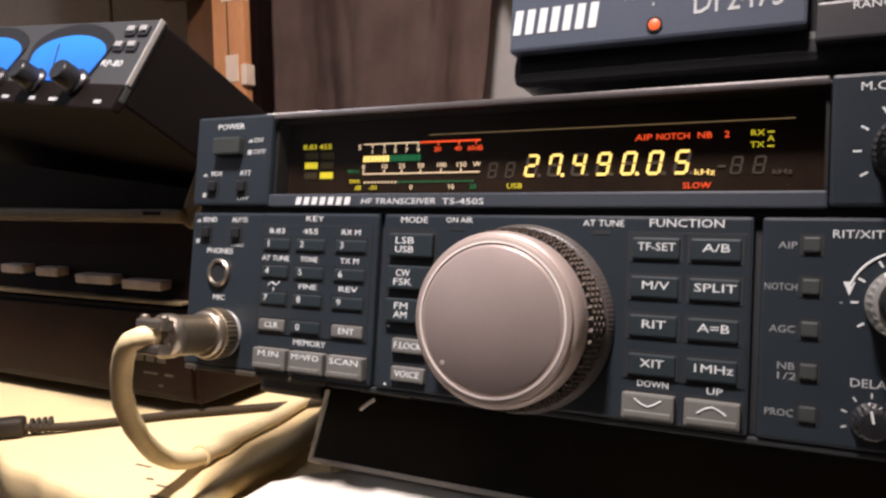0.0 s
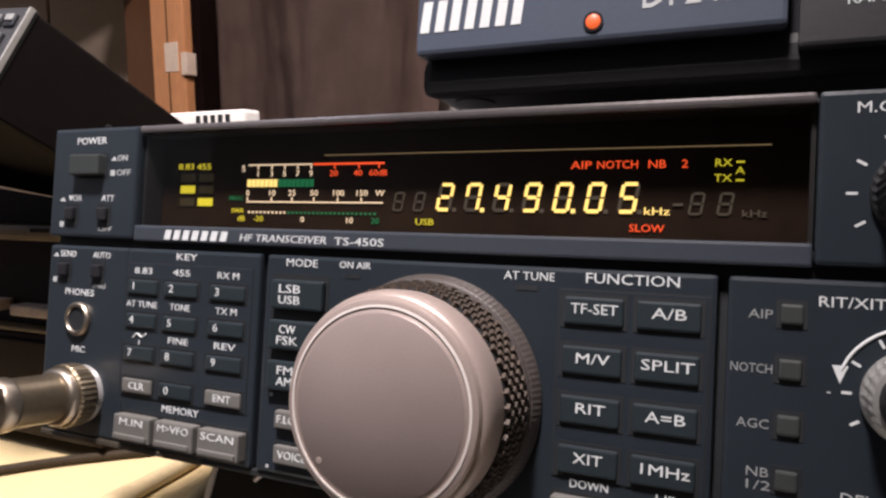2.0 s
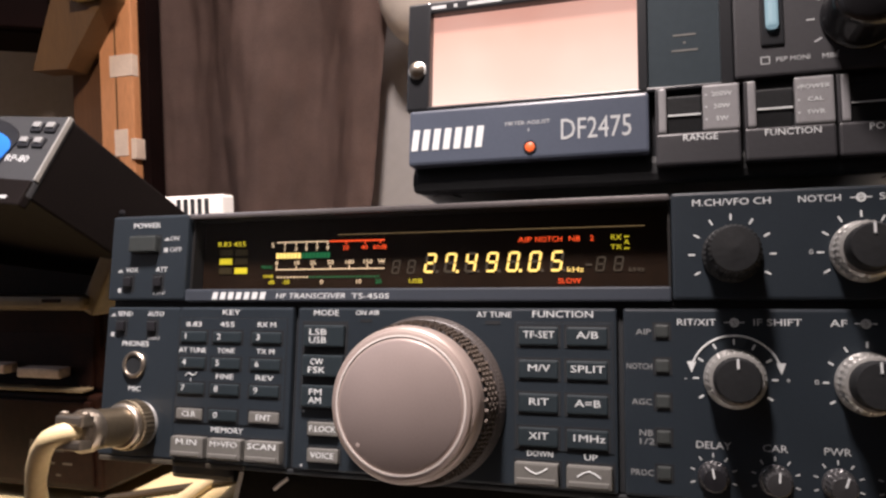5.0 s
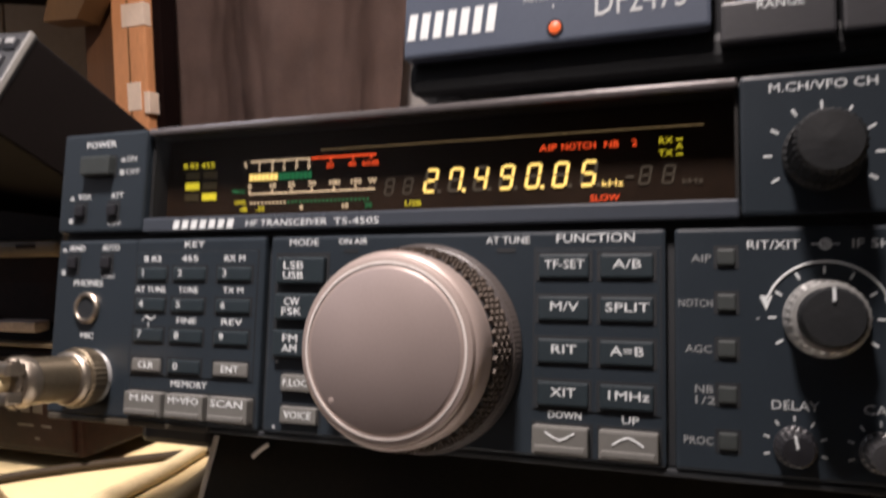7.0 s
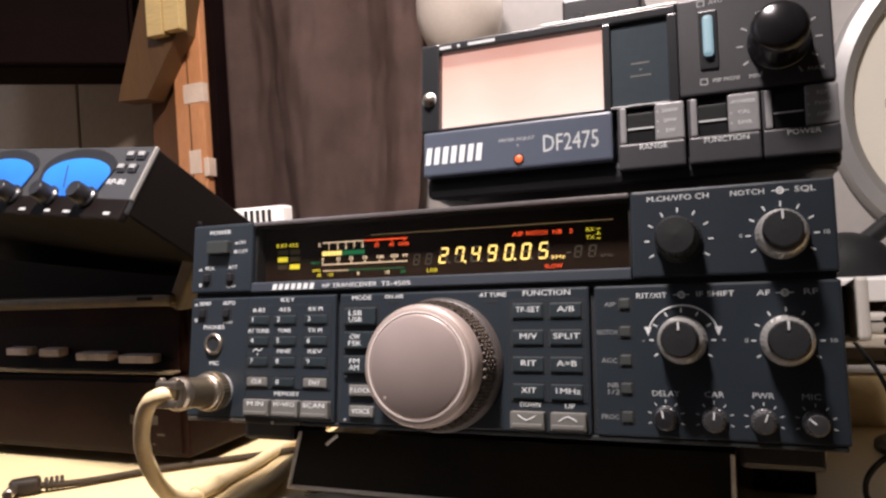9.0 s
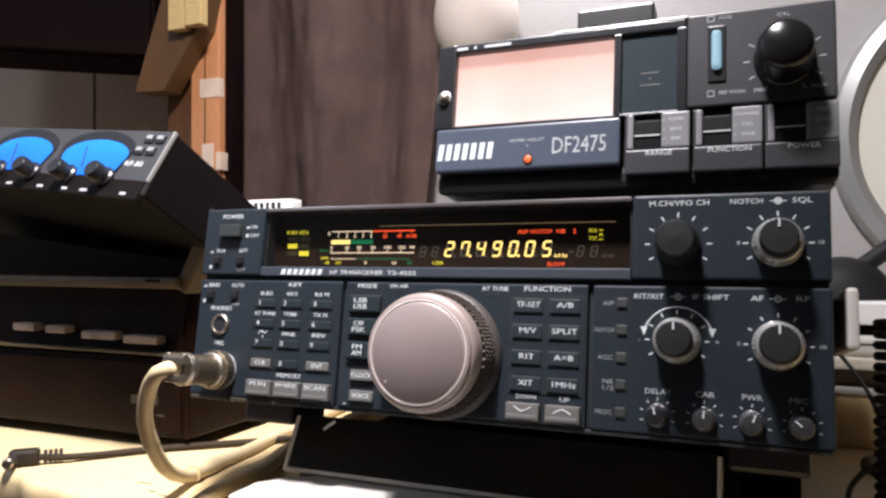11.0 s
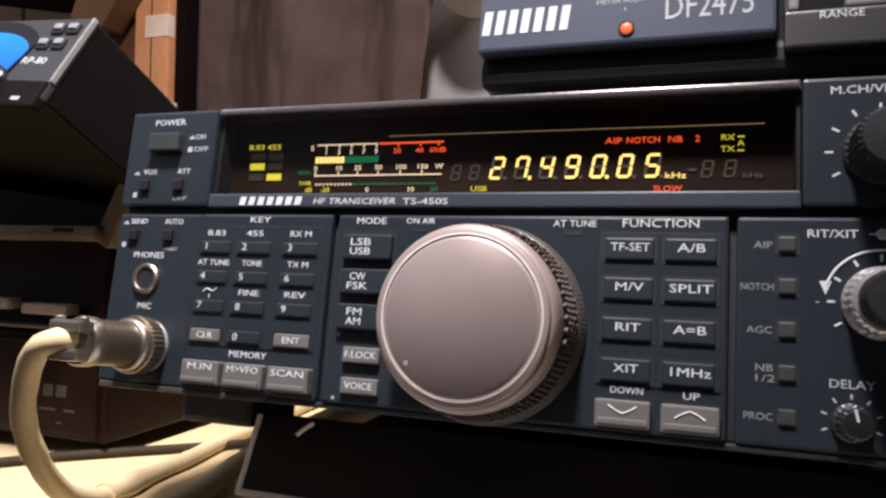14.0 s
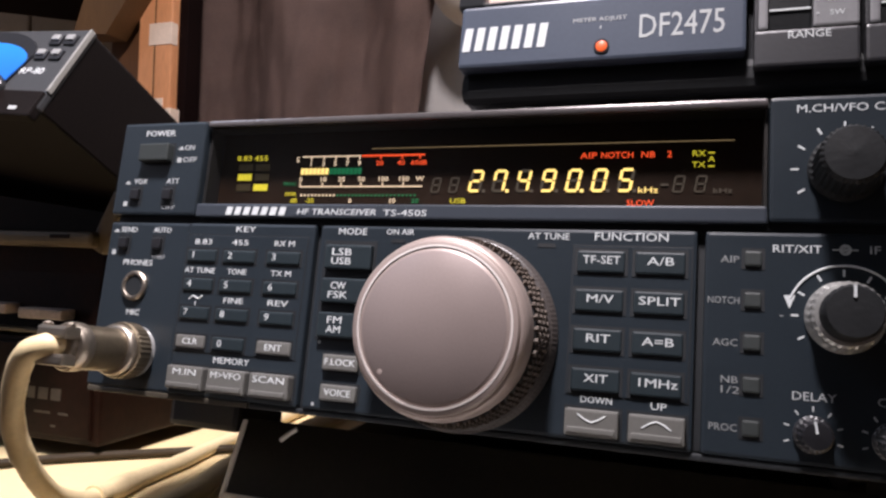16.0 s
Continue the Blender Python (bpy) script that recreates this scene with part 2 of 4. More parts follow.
# ---- building helpers ----
def part(name, bm, material, parent=None, label="", smooth=False):
    """Links a bmesh as one mesh object under a thing or a part."""
    me = bpy.data.meshes.new(name)
    bm.to_mesh(me)
    bm.free()
    if smooth:
        me.shade_smooth()
        me.set_sharp_from_angle(angle=radians(38))
    me.materials.append(material)
    ob = new(name, me)
    ob.parent = parent
    if label:
        tagged(ob, label)
    return ob


def thing(name, m, label, category, group="", kind=""):
    ob = new(name)
    ob.empty_display_size = 0.02
    ob.matrix_world = m
    return tagged(ob, label, category, group, kind)


def block(x0, x1, y0, y1, z0, z1, bevel=0.0, k=0.001, segs=2):
    """A box between two corners, in millimetres, with rounded edges."""
    bm = bmesh.new()
    bmesh.ops.create_cube(bm, size=1)
    for v in bm.verts:
        v.co = Vector(((x0 + x1) / 2 + v.co.x * (x1 - x0), (y0 + y1) / 2 + v.co.y * (y1 - y0), (z0 + z1) / 2 + v.co.z * (z1 - z0))) * k
    if bevel:
        bmesh.ops.bevel(bm, geom=bm.edges[:], offset=bevel * k, segments=segs, affect="EDGES", profile=0.6)
    return bm


def lathe(profile, at=(0, 0, 0), segs=48, k=0.001, flutes=0, depth=0.0):
    """A turned body on the -y axis: rows of (radius, distance in front). flutes roughen the rows that have a third value."""
    bm = bmesh.new()
    rings = []
    for row in profile:
        r, d = row[0], row[1]
        ring = []
        for i in range(segs):
            a = 2 * math.pi * i / segs
            rr = r - (depth if len(row) > 2 and i % 2 else 0)
            ring.append(bm.verts.new(Vector((at[0] + rr * math.cos(a), at[1] - d, at[2] + rr * math.sin(a))) * k))
        rings.append(ring)
    for a, b in zip(rings, rings[1:]):
        for i in range(segs):
            j = (i + 1) % segs
            bm.faces.new((a[i], a[j], b[j], b[i]))
    bm.faces.new(rings[0][::-1])
    bm.faces.new(rings[-1])
    bmesh.ops.recalc_face_normals(bm, faces=bm.faces[:])
    return bm


def prism(outline, y0, y1, k=0.001):
    """An outline in x and z, drawn out from y0 to y1."""
    bm = bmesh.new()
    a = [bm.verts.new(Vector((x, y0, z)) * k) for x, z in outline]
    b = [bm.verts.new(Vector((x, y1, z)) * k) for x, z in outline]
    bm.faces.new(a)
    bm.faces.new(b[::-1])
    for i in range(len(a)):
        j = (i + 1) % len(a)
        bm.faces.new((a[i], b[i], b[j], a[j]))
    bmesh.ops.recalc_face_normals(bm, faces=bm.faces[:])
    return bm


def merge(*bms):
    """Several bmeshes that make one piece."""
    out = bmesh.new()
    for b in bms:
        me = bpy.data.meshes.new("tmp")
        b.to_mesh(me)
        b.free()
        out.from_mesh(me)
        bpy.data.meshes.remove(me)
    return out


def moved(bm, m):
    bmesh.ops.transform(bm, matrix=m, verts=bm.verts[:])
    return bm


def tube(points, radius, steps=8, sides=12, k=1.0, rough=0.0):
    """A round cord through points, smoothed."""
    pts = [Vector(p) for p in points]
    line = []
    ext = [pts[0] * 2 - pts[1]] + pts + [pts[-1] * 2 - pts[-2]]
    for i in range(1, len(ext) - 2):
        p0, p1, p2, p3 = ext[i - 1:i + 3]
        for s in range(steps):
            t = s / steps
            line.append(0.5 * (2 * p1 + (p2 - p0) * t + (2 * p0 - 5 * p1 + 4 * p2 - p3) * t * t + (3 * p1 - p0 - 3 * p2 + p3) * t ** 3))
    line.append(pts[-1])
    bm = bmesh.new()
    rings, side = [], Vector((0.31, 0.17, 0.93))
    for i, p in enumerate(line):
        d = (line[min(i + 1, len(line) - 1)] - line[max(i - 1, 0)]).normalized()
        side = (side - d * side.dot(d)).normalized()
        up = d.cross(side)
        r = radius * (1 + rough * noise.noise(p * 160))
        rings.append([bm.verts.new((p + r * (side * math.cos(2 * math.pi * j / sides) + up * math.sin(2 * math.pi * j / sides))) * k) for j in range(sides)])
    for a, b in zip(rings, rings[1:]):
        for j in range(sides):
            n = (j + 1) % sides
            bm.faces.new((a[j], a[n], b[n], b[j]))
    bm.faces.new(rings[0][::-1])
    bm.faces.new(rings[-1])
    bmesh.ops.recalc_face_normals(bm, faces=bm.faces[:])
    return bm


def letters(words, x, z, high, material, parent, y=0.0, wide=0.0, align="CENTER", slant=0.0, label="", name="lettering"):
    """Printed words on a face that looks along -y, in millimetres; high is the height of the capitals."""
    cu = bpy.data.curves.new("words", "FONT")
    cu.body, cu.align_x, cu.align_y = words, align, "CENTER"
    cu.size, cu.extrude, cu.resolution_u, cu.shear = high / 0.70 * 0.001, 0.00006, 2, slant
    ob = bpy.data.objects.new("words", cu)
    me = bpy.data.meshes.new_from_object(ob)
    bpy.data.objects.remove(ob)
    bpy.data.curves.remove(cu)
    me.name = name
    xs = [v.co.x for v in me.vertices] or [0, 1]
    f = wide * 0.001 / (max(xs) - min(xs)) if wide else 1.18
    me.transform(Matrix.Translation((x * 0.001, (y - 0.05) * 0.001, z * 0.001)) @ pose(0, 0, 0, 90) @ Matrix.Diagonal((f, 1, 1, 1)))
    me.materials.clear()
    me.materials.append(material)
    ob = new(name, me)
    ob.parent = parent
    if label:
        tagged(ob, label)
    return ob


def bar(x, z, w, h, material, parent, y=0.0, name="mark"):
    return part(name, block(x - w / 2, x + w / 2, y - 0.12, y + 0.05, z - h / 2, z + h / 2), material, parent)


def ticks(x, z, r0, r1, angles, w, material, parent, y=0.0):
    for a in angles:
        bm = block(r0, r1, -0.12, 0.05, -w / 2, w / 2)
        part("tick", moved(bm, pose(x * 0.001, y * 0.001, z * 0.001, 0, -a, 0)), material, parent)


# ---- the room ----
def room():
    def slab(name, x0, x1, y0, y1, z0, z1, material, label, category):
        ob = part(name, block(x0, x1, y0, y1, z0, z1, k=1.0), material)
        return tagged(ob, label, category, kind="structure")
    slab("floor", -1.6, 1.3, -1.7, 0.56, -0.1, 0.0, FLOORING, "brown wooden floor of the radio room", "floor")
    slab("ceiling", -1.6, 1.3, -1.7, 0.56, 2.4, 2.5, WALL, "plain pale ceiling of the radio room", "ceiling")
    slab("wall_north", -1.6, 1.3, 0.46, 0.56, 0.0, 2.4, WALL, "grey painted wall behind the desk", "wall")
    slab("wall_south", -1.6, 1.3, -1.8, -1.7, 0.0, 2.4, WALL_DARK, "plain brown wall facing the desk", "wall")
    # unseen west wall, kept pale as a reflector for the radio's front
    slab("wall_west", -1.7, -1.6, -1.8, 0.56, 0.0, 2.4, WALL, "unseen pale side wall added to bounce the wash lamp", "wall")
    slab("wall_east", 1.3, 1.4, -1.8, 0.56, 0.0, 2.4, WALL_DARK, "plain brown side wall of the room", "wall")


room()


def desk():
    """The cream desk top with its uneven front edge, on four legs."""
    t = thing("desk", pose(0, 0, 0.75), "cream laminate desk top under the radio gear", "desk")
    front = [(-900, 12), (-150, 12), (-130, 9), (-115, 3.5), (-103, 0.5), (-86, -1), (-53, -5), (-20, -12), (10, -24), (40, -30), (300, -32), (900, -32)]
    edge = []
    for (x0, y0), (x1, y1) in zip(front, front[1:]):
        n = max(1, round((x1 - x0) / 5)) if -150 <= x0 < 40 else 1
        for i in range(n):
            x, y = x0 + (x1 - x0) * i / n, y0 + (y1 - y0) * i / n
            edge.append((x, y + (2.2 * noise.noise(Vector((x * 0.06, 0, 4))) + 1.2 * noise.noise(Vector((x * 0.22, 3, 0))) if n > 1 else 0)))
    edge += [(900, -32), (900, 365), (-900, 365)]
    bm = bmesh.new()
    rows = []
    for z, d in ((-0.024, 3.0), (-0.014, 0.6), (-0.006, 0.0), (-0.0022, 0.9), (-0.0005, 2.6), (0.0, 5.5)):
        rows.append([bm.verts.new((x * 0.001, (y + (d if y < 300 else 0)) * 0.001, z)) for x, y in edge])
    bm.faces.new(rows[0][::-1])
    bm.faces.new(rows[-1])
    for lo, hi in zip(rows, rows[1:]):
        for i in range(len(edge)):
            j = (i + 1) % len(edge)
            bm.faces.new((lo[i], lo[j], hi[j], hi[i]))
    part("tabletop", bm, CREAM, t, smooth=True)
    for x in (-850, 850):
        for y in (20, 330):
            part("leg", block(x - 25, x + 25, y - 20, y + 20, -750, -24, 3), BROWN, t)
    # pencil smudges on the laminate
    for x, y, w in ((-50, 24, 9), (-36, 15, 4), (-26, 12, 6), (-18, 4, 11)):
        bm = block(x - w / 2, x + w / 2, y - 0.8, y + 0.8, -0.1, 0.12)
        part("smudge", bm, PAD, t)


desk()


# ---- the transceiver ----
def transceiver():
    r = thing("transceiver", RADIO, "blue-grey amateur radio transceiver, front raised, display lit", "radio")
    part("case", block(1.2, 268.8, 16, 300, 7, 95.2, 1.2), CASE, r, "charcoal painted metal case")
    for x in (28, 242):
        part("foot", lathe([(8, 0), (8.5, 1), (8.5, 5), (7.5, 6)], segs=24), BLACK, r).matrix_local = pose(x * 0.001, 0.280, 0.0075, -90)
    for x in (5, 235):
        part("front_foot", block(x, x + 30, 36, 66, -6, 7.2, 2.2), BLACK, r, "black plastic foot")
    # the upper row: power block, display frame and the channel panel
    part("power_panel", block(0, 33.9, -0.8, 8, 64.2, 96, 0.9), PANEL, r)
    part("channel_panel", block(203.1, 270, -0.8, 8, 64.2, 96, 0.9), PANEL, r)
    part("top_lip", block(34.2, 202.8, -0.8, 8, 93.9, 96, 0.7), CASE_EDGE, r, "worn grey metal edge over the display")
    strip = part("name_strip", block(34.2, 202.8, -0.8, 8, 63.8, 68.2, 0.6), PANEL_UP, r, "light grey strip with the maker's name")
    part("rear_plate", merge(block(0.8, 269.2, 2.2, 16.5, 7.9, 66.8, 0.4), block(0.8, 35.2, 2.2, 16.5, 66, 95.4, 0.4), block(203.8, 269.2, 2.2, 16.5, 66, 95.4, 0.4), block(34, 205, 2.2, 16.5, 94.4, 95.5, 0.3)), GROOVE, r)
    # the lower row
    part("left_panel", block(0, 32.3, 0, 8, 7.8, 61.8, 0.9), PANEL, r)
    part("key_panel", block(32.5, 78.7, -0.5, 8, 7.8, 61.8, 0.9), PANEL, r)
    part("mode_panel", block(80.4, 187.0, -0.2, 8, 7.8, 61.8, 0.9), PANEL, r)
    part("control_panel", block(188.8, 270, 0, 8, 7.8, 61.8, 0.9), PANEL, r)
    # one rail in two colours: lit olive at left, blackened for shade at right
    part("bottom_rail", block(1, 62, -0.2, 9, 6.0, 7.7, 0.4), RAIL, r, "lit left length of the olive metal rail under the keys")
    part("shaded_rail", block(62.2, 269, 0.6, 9, 6.0, 7.7, 0.5), GROOVE, r)
    grip = part("side_handle", block(274.6, 278.6, 7, 120, 41.5, 63, 1.4), SLAB, r, "light grey carrying strap on the side")
    part("handle_bracket", block(269.6, 275.4, 32, 112, 43.5, 62, 1.0), CASE, grip, "dark bracket")

    def key(x0, x1, z0, z1, words, mat=KEY, high=2.3, out=2.6, wide=0.0, lx=None, lz=None, slot=True, face=-0.4, name="key"):
        if slot:
            part("key_slot", block(x0 - 0.7, x1 + 0.7, face - 0.12, face + 0.2, z0 - 0.7, z1 + 0.7), GROOVE, r)
        k = part(name, block(x0, x1, face - out, face + 0.3, z0, z1, 0.55), mat, r)
        for i, w in enumerate(words.split("\n")):
            if w:
                n = len(words.split("\n"))
                letters(w, lx or (x0 + x1) / 2, (lz or (z0 + z1) / 2) + (n - 1) * 1.6 - i * 3.2, high, INK, k, face - out, wide)
        return k

    # power, slide switches, jack and microphone socket
    key(10.2, 22.0, 82.0, 87.9, "", KEY_LAMP, out=3.0, face=-0.8, name="power_button")
    letters("POWER", 15.6, 92.1, 2.0, INK, r, -0.8, 12.0)
    for s, z in (("ON", 86.9), ("OFF", 82.8)):
        letters(s, 28.3 if s == "ON" else 29.0, z, 1.7, INK_DIM, r, -0.8, 3.8 if s == "ON" else 5.4)
        part("mark", prism([(23.8, z - 0.6), (26.0, z - 0.6), (25.2, z + 0.6)] if s == "ON" else [(24.0, z - 0.8), (25.6, z - 0.8), (25.6, z + 0.8), (24.0, z + 0.8)], -0.95, -0.7), INK_DIM, r)
    for x, z, face, words in ((9.2, 71.4, -0.8, "VOX"), (22.4, 71.4, -0.8, "ATT"), (6.9, 55.1, 0, "SEND"), (20.6, 55.1, 0, "AUTO")):
        part("switch_slot", block(x - 2.6, x + 2.6, face - 0.12, face + 0.3, z - 4.2, z + 2.6), GROOVE, r)
        part("slide_switch", block(x - 1.8, x + 1.8, face - 1.4, face, z - 2.2, z + 1.4, 0.4), BLACK, r)
        letters(words, x + 1.1, z + 4.1, 1.75, INK, r, face, {"SEND": 6.6, "AUTO": 7.0, "VOX": 5.4, "ATT": 5.0}[words])
        if words in ("VOX", "SEND"):
            part("mark", prism([(x - 5.4, z + 3.2), (x - 3.0, z + 3.2), (x - 4.0, z + 4.4)], face - 0.15, face), INK_DIM, r)
            bar(x - 4.0, z - 3.5, 1.5, 1.6, INK_DIM, r, face)
        else:
            letters("OFF" if words == "ATT" else "THRU", x + 0.6, z - 4.7, 1.3, INK_DIM, r, face, 5.4)
    letters("PHONES", 13.5, 48.2, 1.9, INK, r, 0, 11.8)
    jack = part("headphone_jack", lathe([(4.9, -0.3), (4.9, 0.9), (4.4, 1.4), (3.7, 1.4), (3.4, 1.0), (3.4, 0.3)], (14.0, 0, 40.6), 40), CHROME, r, "nickel headphone jack", True)
    part("jack_hole", lathe([(3.45, 0.3), (3.45, 0.8)], (14.0, 0, 40.6), 24), GROOVE, jack)
    letters("MIC", 14.5, 31.9, 1.8, INK, r, 0, 5.2)
    part("microphone_socket", lathe([(8.2, -0.3), (8.2, 1.4), (7.8, 2.0), (7, 2.0)], (17.6, 0, 19.6), 40), RING, r, "", True)

    # number keys
    part("key_field", block(32.8, 76.8, -0.62, -0.4, 20.9, 58.1), GROOVE, r)
    part("key_field_face", block(33.1, 76.5, -0.75, -0.5, 21.2, 57.8, 0.1), PANEL, r)
    letters("KEY", 54.0, 59.9, 1.8, INK, r, -0.5, 7.2)
    for i, (x, w) in enumerate(((39.4, 5.4), (53.2, 5.8), (69.0, 5.8))):
        for j, (z, top) in enumerate(((51.1, ("8.83", "455", "RX M")), (41.9, ("AT TUNE", "TONE", "TX M")), (32.9, ("", "FINE", "REV")))):
            n = str(1 + i + 3 * j)
            k = key(x - w, x + w, z - 1.9, z + 2.0, "", KEY, face=-0.75, out=0.7)
            letters(n, x - 3.1, z + 0.2, 2.1, INK, k, -1.45)
            if top[i]:
                letters(top[i], x - 0.3, z + 4.5, 1.75, INK, r, -0.75, {"AT TUNE": 11.4, "8.83": 6.4, "455": 6.0}.get(top[i], 7.0))
    part("mark", tube([(36.6, -0.85, 37.2), (38.0, -0.85, 38.4), (40.0, -0.85, 37.6), (41.4, -0.85, 38.6)], 0.22, 3, 6, 0.001), INK, r)
    bar(39.0, 36.0, 0.35, 1.4, INK, r, -0.75)
    key(34.2, 44.8, 22.2, 26.1, "CLR", KEY_GREY, 1.9, face=-0.75, out=0.7)
    key(47.5, 58.9, 22.2, 26.1, "0", KEY, 2.1, face=-0.75, out=0.7, lx=50.4)
    key(63.6, 75.2, 22.2, 26.1, "ENT", KEY_GREY, 1.9, face=-0.75, out=0.7)
    letters("MEMORY", 54.8, 19.1, 1.9, INK, r, -0.5, 12.8)
    for x0, w in ((34.3, "M.IN"), (49.2, "M\u25b8VFO"), (64.1, "SCAN")):
        k = key(x0, x0 + 13.2, 9.6, 16.6, "", KEY_GREY, face=-0.5, out=3.2)
        part("key_ridge", block(x0 + 0.7, x0 + 12.5, -4.4, -3.4, 10.2, 11.6, 0.3), KEY_GREY, k)
        letters(w.replace("\u25b8", ">"), x0 + 6.6, 14.8, 1.9, INK, k, -3.7, 8.4 if x0 < 40 else 10.6)

    # mode keys
    letters("MODE", 91.0, 59.9, 1.9, INK, r, -0.2, 9.2)
    letters("ON AIR", 106.2, 60.0, 1.6, INK, r, -0.2, 8.6)
    bar(105.8, 57.4, 4.2, 1.0, GROOVE, r, -0.2)
    letters("AT TUNE", 149.4, 59.6, 1.75, INK, r, -0.2, 11.2)
    bar(149.0, 57.2, 4.8, 1.1, GROOVE, r, -0.2)
    part("mode_recess", block(82.4, 99.4, -0.32, 0, 27.6, 57.1), GROOVE, r)
    for z, w in ((55.7, "LSB\nUSB"), (45.8, "CW\nFSK"), (35.8, "FM\nAM")):
        k = part("key", block(83.5, 98.6, -2.2, 0, z - 7.2, z, 0.6), KEY, r)
        for i, s in enumerate(w.split("\n")):
            letters(s, 89.1, z - 2.3 - 2.7 * i, 2.05, INK, k, -2.2, {"CW": 4.8, "FM": 4.6, "AM": 4.6}.get(s, 6.3))
    key(86.4, 97.6, 19.4, 23.8, "F.LOCK", KEY_GREY, 1.9, wide=9.6, face=-0.2, out=1.6)
    key(86.6, 97.9, 10.9, 15.3, "VOICE", KEY_GREY, 1.9, wide=8.4, face=-0.2, out=1.6)
    for z in (27.1, 9.4):
        bar(84.0, z, 0.8, 0.8, INK_DIM, r, -0.2)

    # main tuning knob
    c = (127.0, -0.2, 32.4)
    kn = part("tuning_knob", lathe([(23.1, 13.2), (23.2, 17.6), (23.0, 19.4), (22.5, 20.6), (22.0, 21.1), (21.7, 21.2), (21.6, 21.6), (21.3, 22.3), (20.6, 22.6), (20.1, 22.65)], c, 96), KNOB_RIM, r, "large mauve-grey tuning knob", True)
    part("knob_face", lathe([(18.7, 21.8), (18.7, 22.95), (18.5, 23.1), (0.2, 23.15)], c, 96), KNOB, kn, "", True)
    part("face_bevel", lathe([(19.75, 21.8), (19.75, 22.45), (18.6, 22.98), (18.4, 22.6)], c, 96), KNOB_RIM, kn, "", True)
    part("bright_ring", lathe([(20.2, 22.0), (20.2, 22.8), (19.7, 22.9), (19.7, 22.0)], c, 96), KNOB_LINE, kn, "thin polished ring on the face", True)
    part("grip_band", lathe([(24.2, 4.2), (24.5, 5.0), (23.4, 13.6), (22.0, 13.8)], c, 96), MATT, kn, "dark rubber grip band", True)
    grip = bmesh.new()
    n = 50
    for row in range(6):
        for i in range(n):
            a = 2 * math.pi * (i + 0.5 * (row % 2)) / n
            m = pose(c[0] * 0.001, (c[1] - 6.0 - 1.42 * row) * 0.001, c[2] * 0.001, 0, -math.degrees(a), 0) @ pose(0.0246 - 0.0002 * row, 0, 0) @ pose(0, 0, 0, 45)
            bmesh.ops.create_cube(grip, size=1, matrix=m @ Matrix.Diagonal((0.0013, 0.00118, 0.00118, 1)))
    part("grip_stud", grip, STUD, kn, "rows of small raised studs")
    part("skirt_ring", lathe([(24.4, 3.6), (25.3, 3.9), (25.2, 4.6), (24.4, 4.9)], c, 96), GRIP, kn, "", True)
    part("skirt", lathe([(26.6, 0.3), (26.6, 1.0, 1), (26.2, 2.2, 1), (25.6, 3.6, 1), (24.6, 4.1)], c, 260, depth=0.07), KNOB_SKIRT, kn, "finely ribbed dark skirt", False)
    part("finger_dimple", lathe([(0.7, 22.75), (0.7, 22.9), (0.3, 22.95)], (c[0] - 12.6, c[1] - 0.25, c[2] - 12.0), 16), KNOB_RIM, kn)

    # function keys
    letters("FUNCTION", 170.8, 59.8, 2.1, INK, r, -0.2, 18.4)
    part("function_recess", block(156.1, 186.0, -0.32, 0, 18.9, 57.6), GROOVE, r)
    part("function_face", block(156.4, 185.7, -0.42, -0.2, 19.2, 57.3, 0.05), PANEL, r)
    for z, a, b in ((56.0, "TF-SET", "A/B"), (45.9, "M/V", "SPLIT"), (35.8, "RIT", "A=B"), (25.7, "XIT", "1MHz")):
        for x, w in ((157.4, a), (172.1, b)):
            k = key(x, x + 12.2, z - 5.7, z, "", KEY, face=-0.42, out=0.7)
            letters(w, x + 6.3, z - 2.5, 2.1, INK, k, -1.12, {"TF-SET": 9.6, "SPLIT": 10.0, "1MHz": 9.2, "A/B": 6.6, "A=B": 7.6, "M/V": 6.8, "RIT": 6.0, "XIT": 6.0}[w])
    letters("DOWN", 164.0, 17.9, 1.75, INK, r, -0.2, 7.8)
    letters("UP", 179.0, 17.7, 1.75, INK, r, -0.2, 3.8)
    for x, s in ((156.8, -1), (172.3, 1)):
        k = key(x, x + 13.1, 9.0, 15.6, "", KEY_GREY, face=-0.2, out=3.2)
        part("key_ridge", block(x + 0.7, x + 12.5, -4.2, -3.1, 9.7, 11.2, 0.3), KEY_GREY, k)
        part("arrow", tube([(x + 3.2, -3.42, 13.4 - s * 0.9), (x + 6.6, -3.42, 13.4 + s * 0.9), (x + 10, -3.42, 13.4 - s * 0.9)], 0.22, 2, 6, 0.001), INK, k)
    for z, w in ((55.1, "AIP"), (45.0, "NOTCH"), (34.8, "AGC"), (24.8, "NB\n1/2"), (14.8, "PROC")):
        key(197.9, 201.8, z - 1.9, z + 1.9, "", KEY_LAMP, face=0, out=0.7)
        for i, s in enumerate(w.split("\n")):
            letters(s, {"AIP": 194.6, "NOTCH": 193.3, "AGC": 193.9, "PROC": 193.7}.get(s, 194.9), z - 0.3 + (1.2 - 2.4 * i if "\n" in w else 0), 1.7, INK_GREY, r, 0, {"NOTCH": 7.2, "AIP": 4.2, "AGC": 5.6, "PROC": 6.2, "NB": 3.8, "1/2": 4.2}[s])

    # rotary controls
    fan = [90 + 30 * i for i in range(-4, 5)]

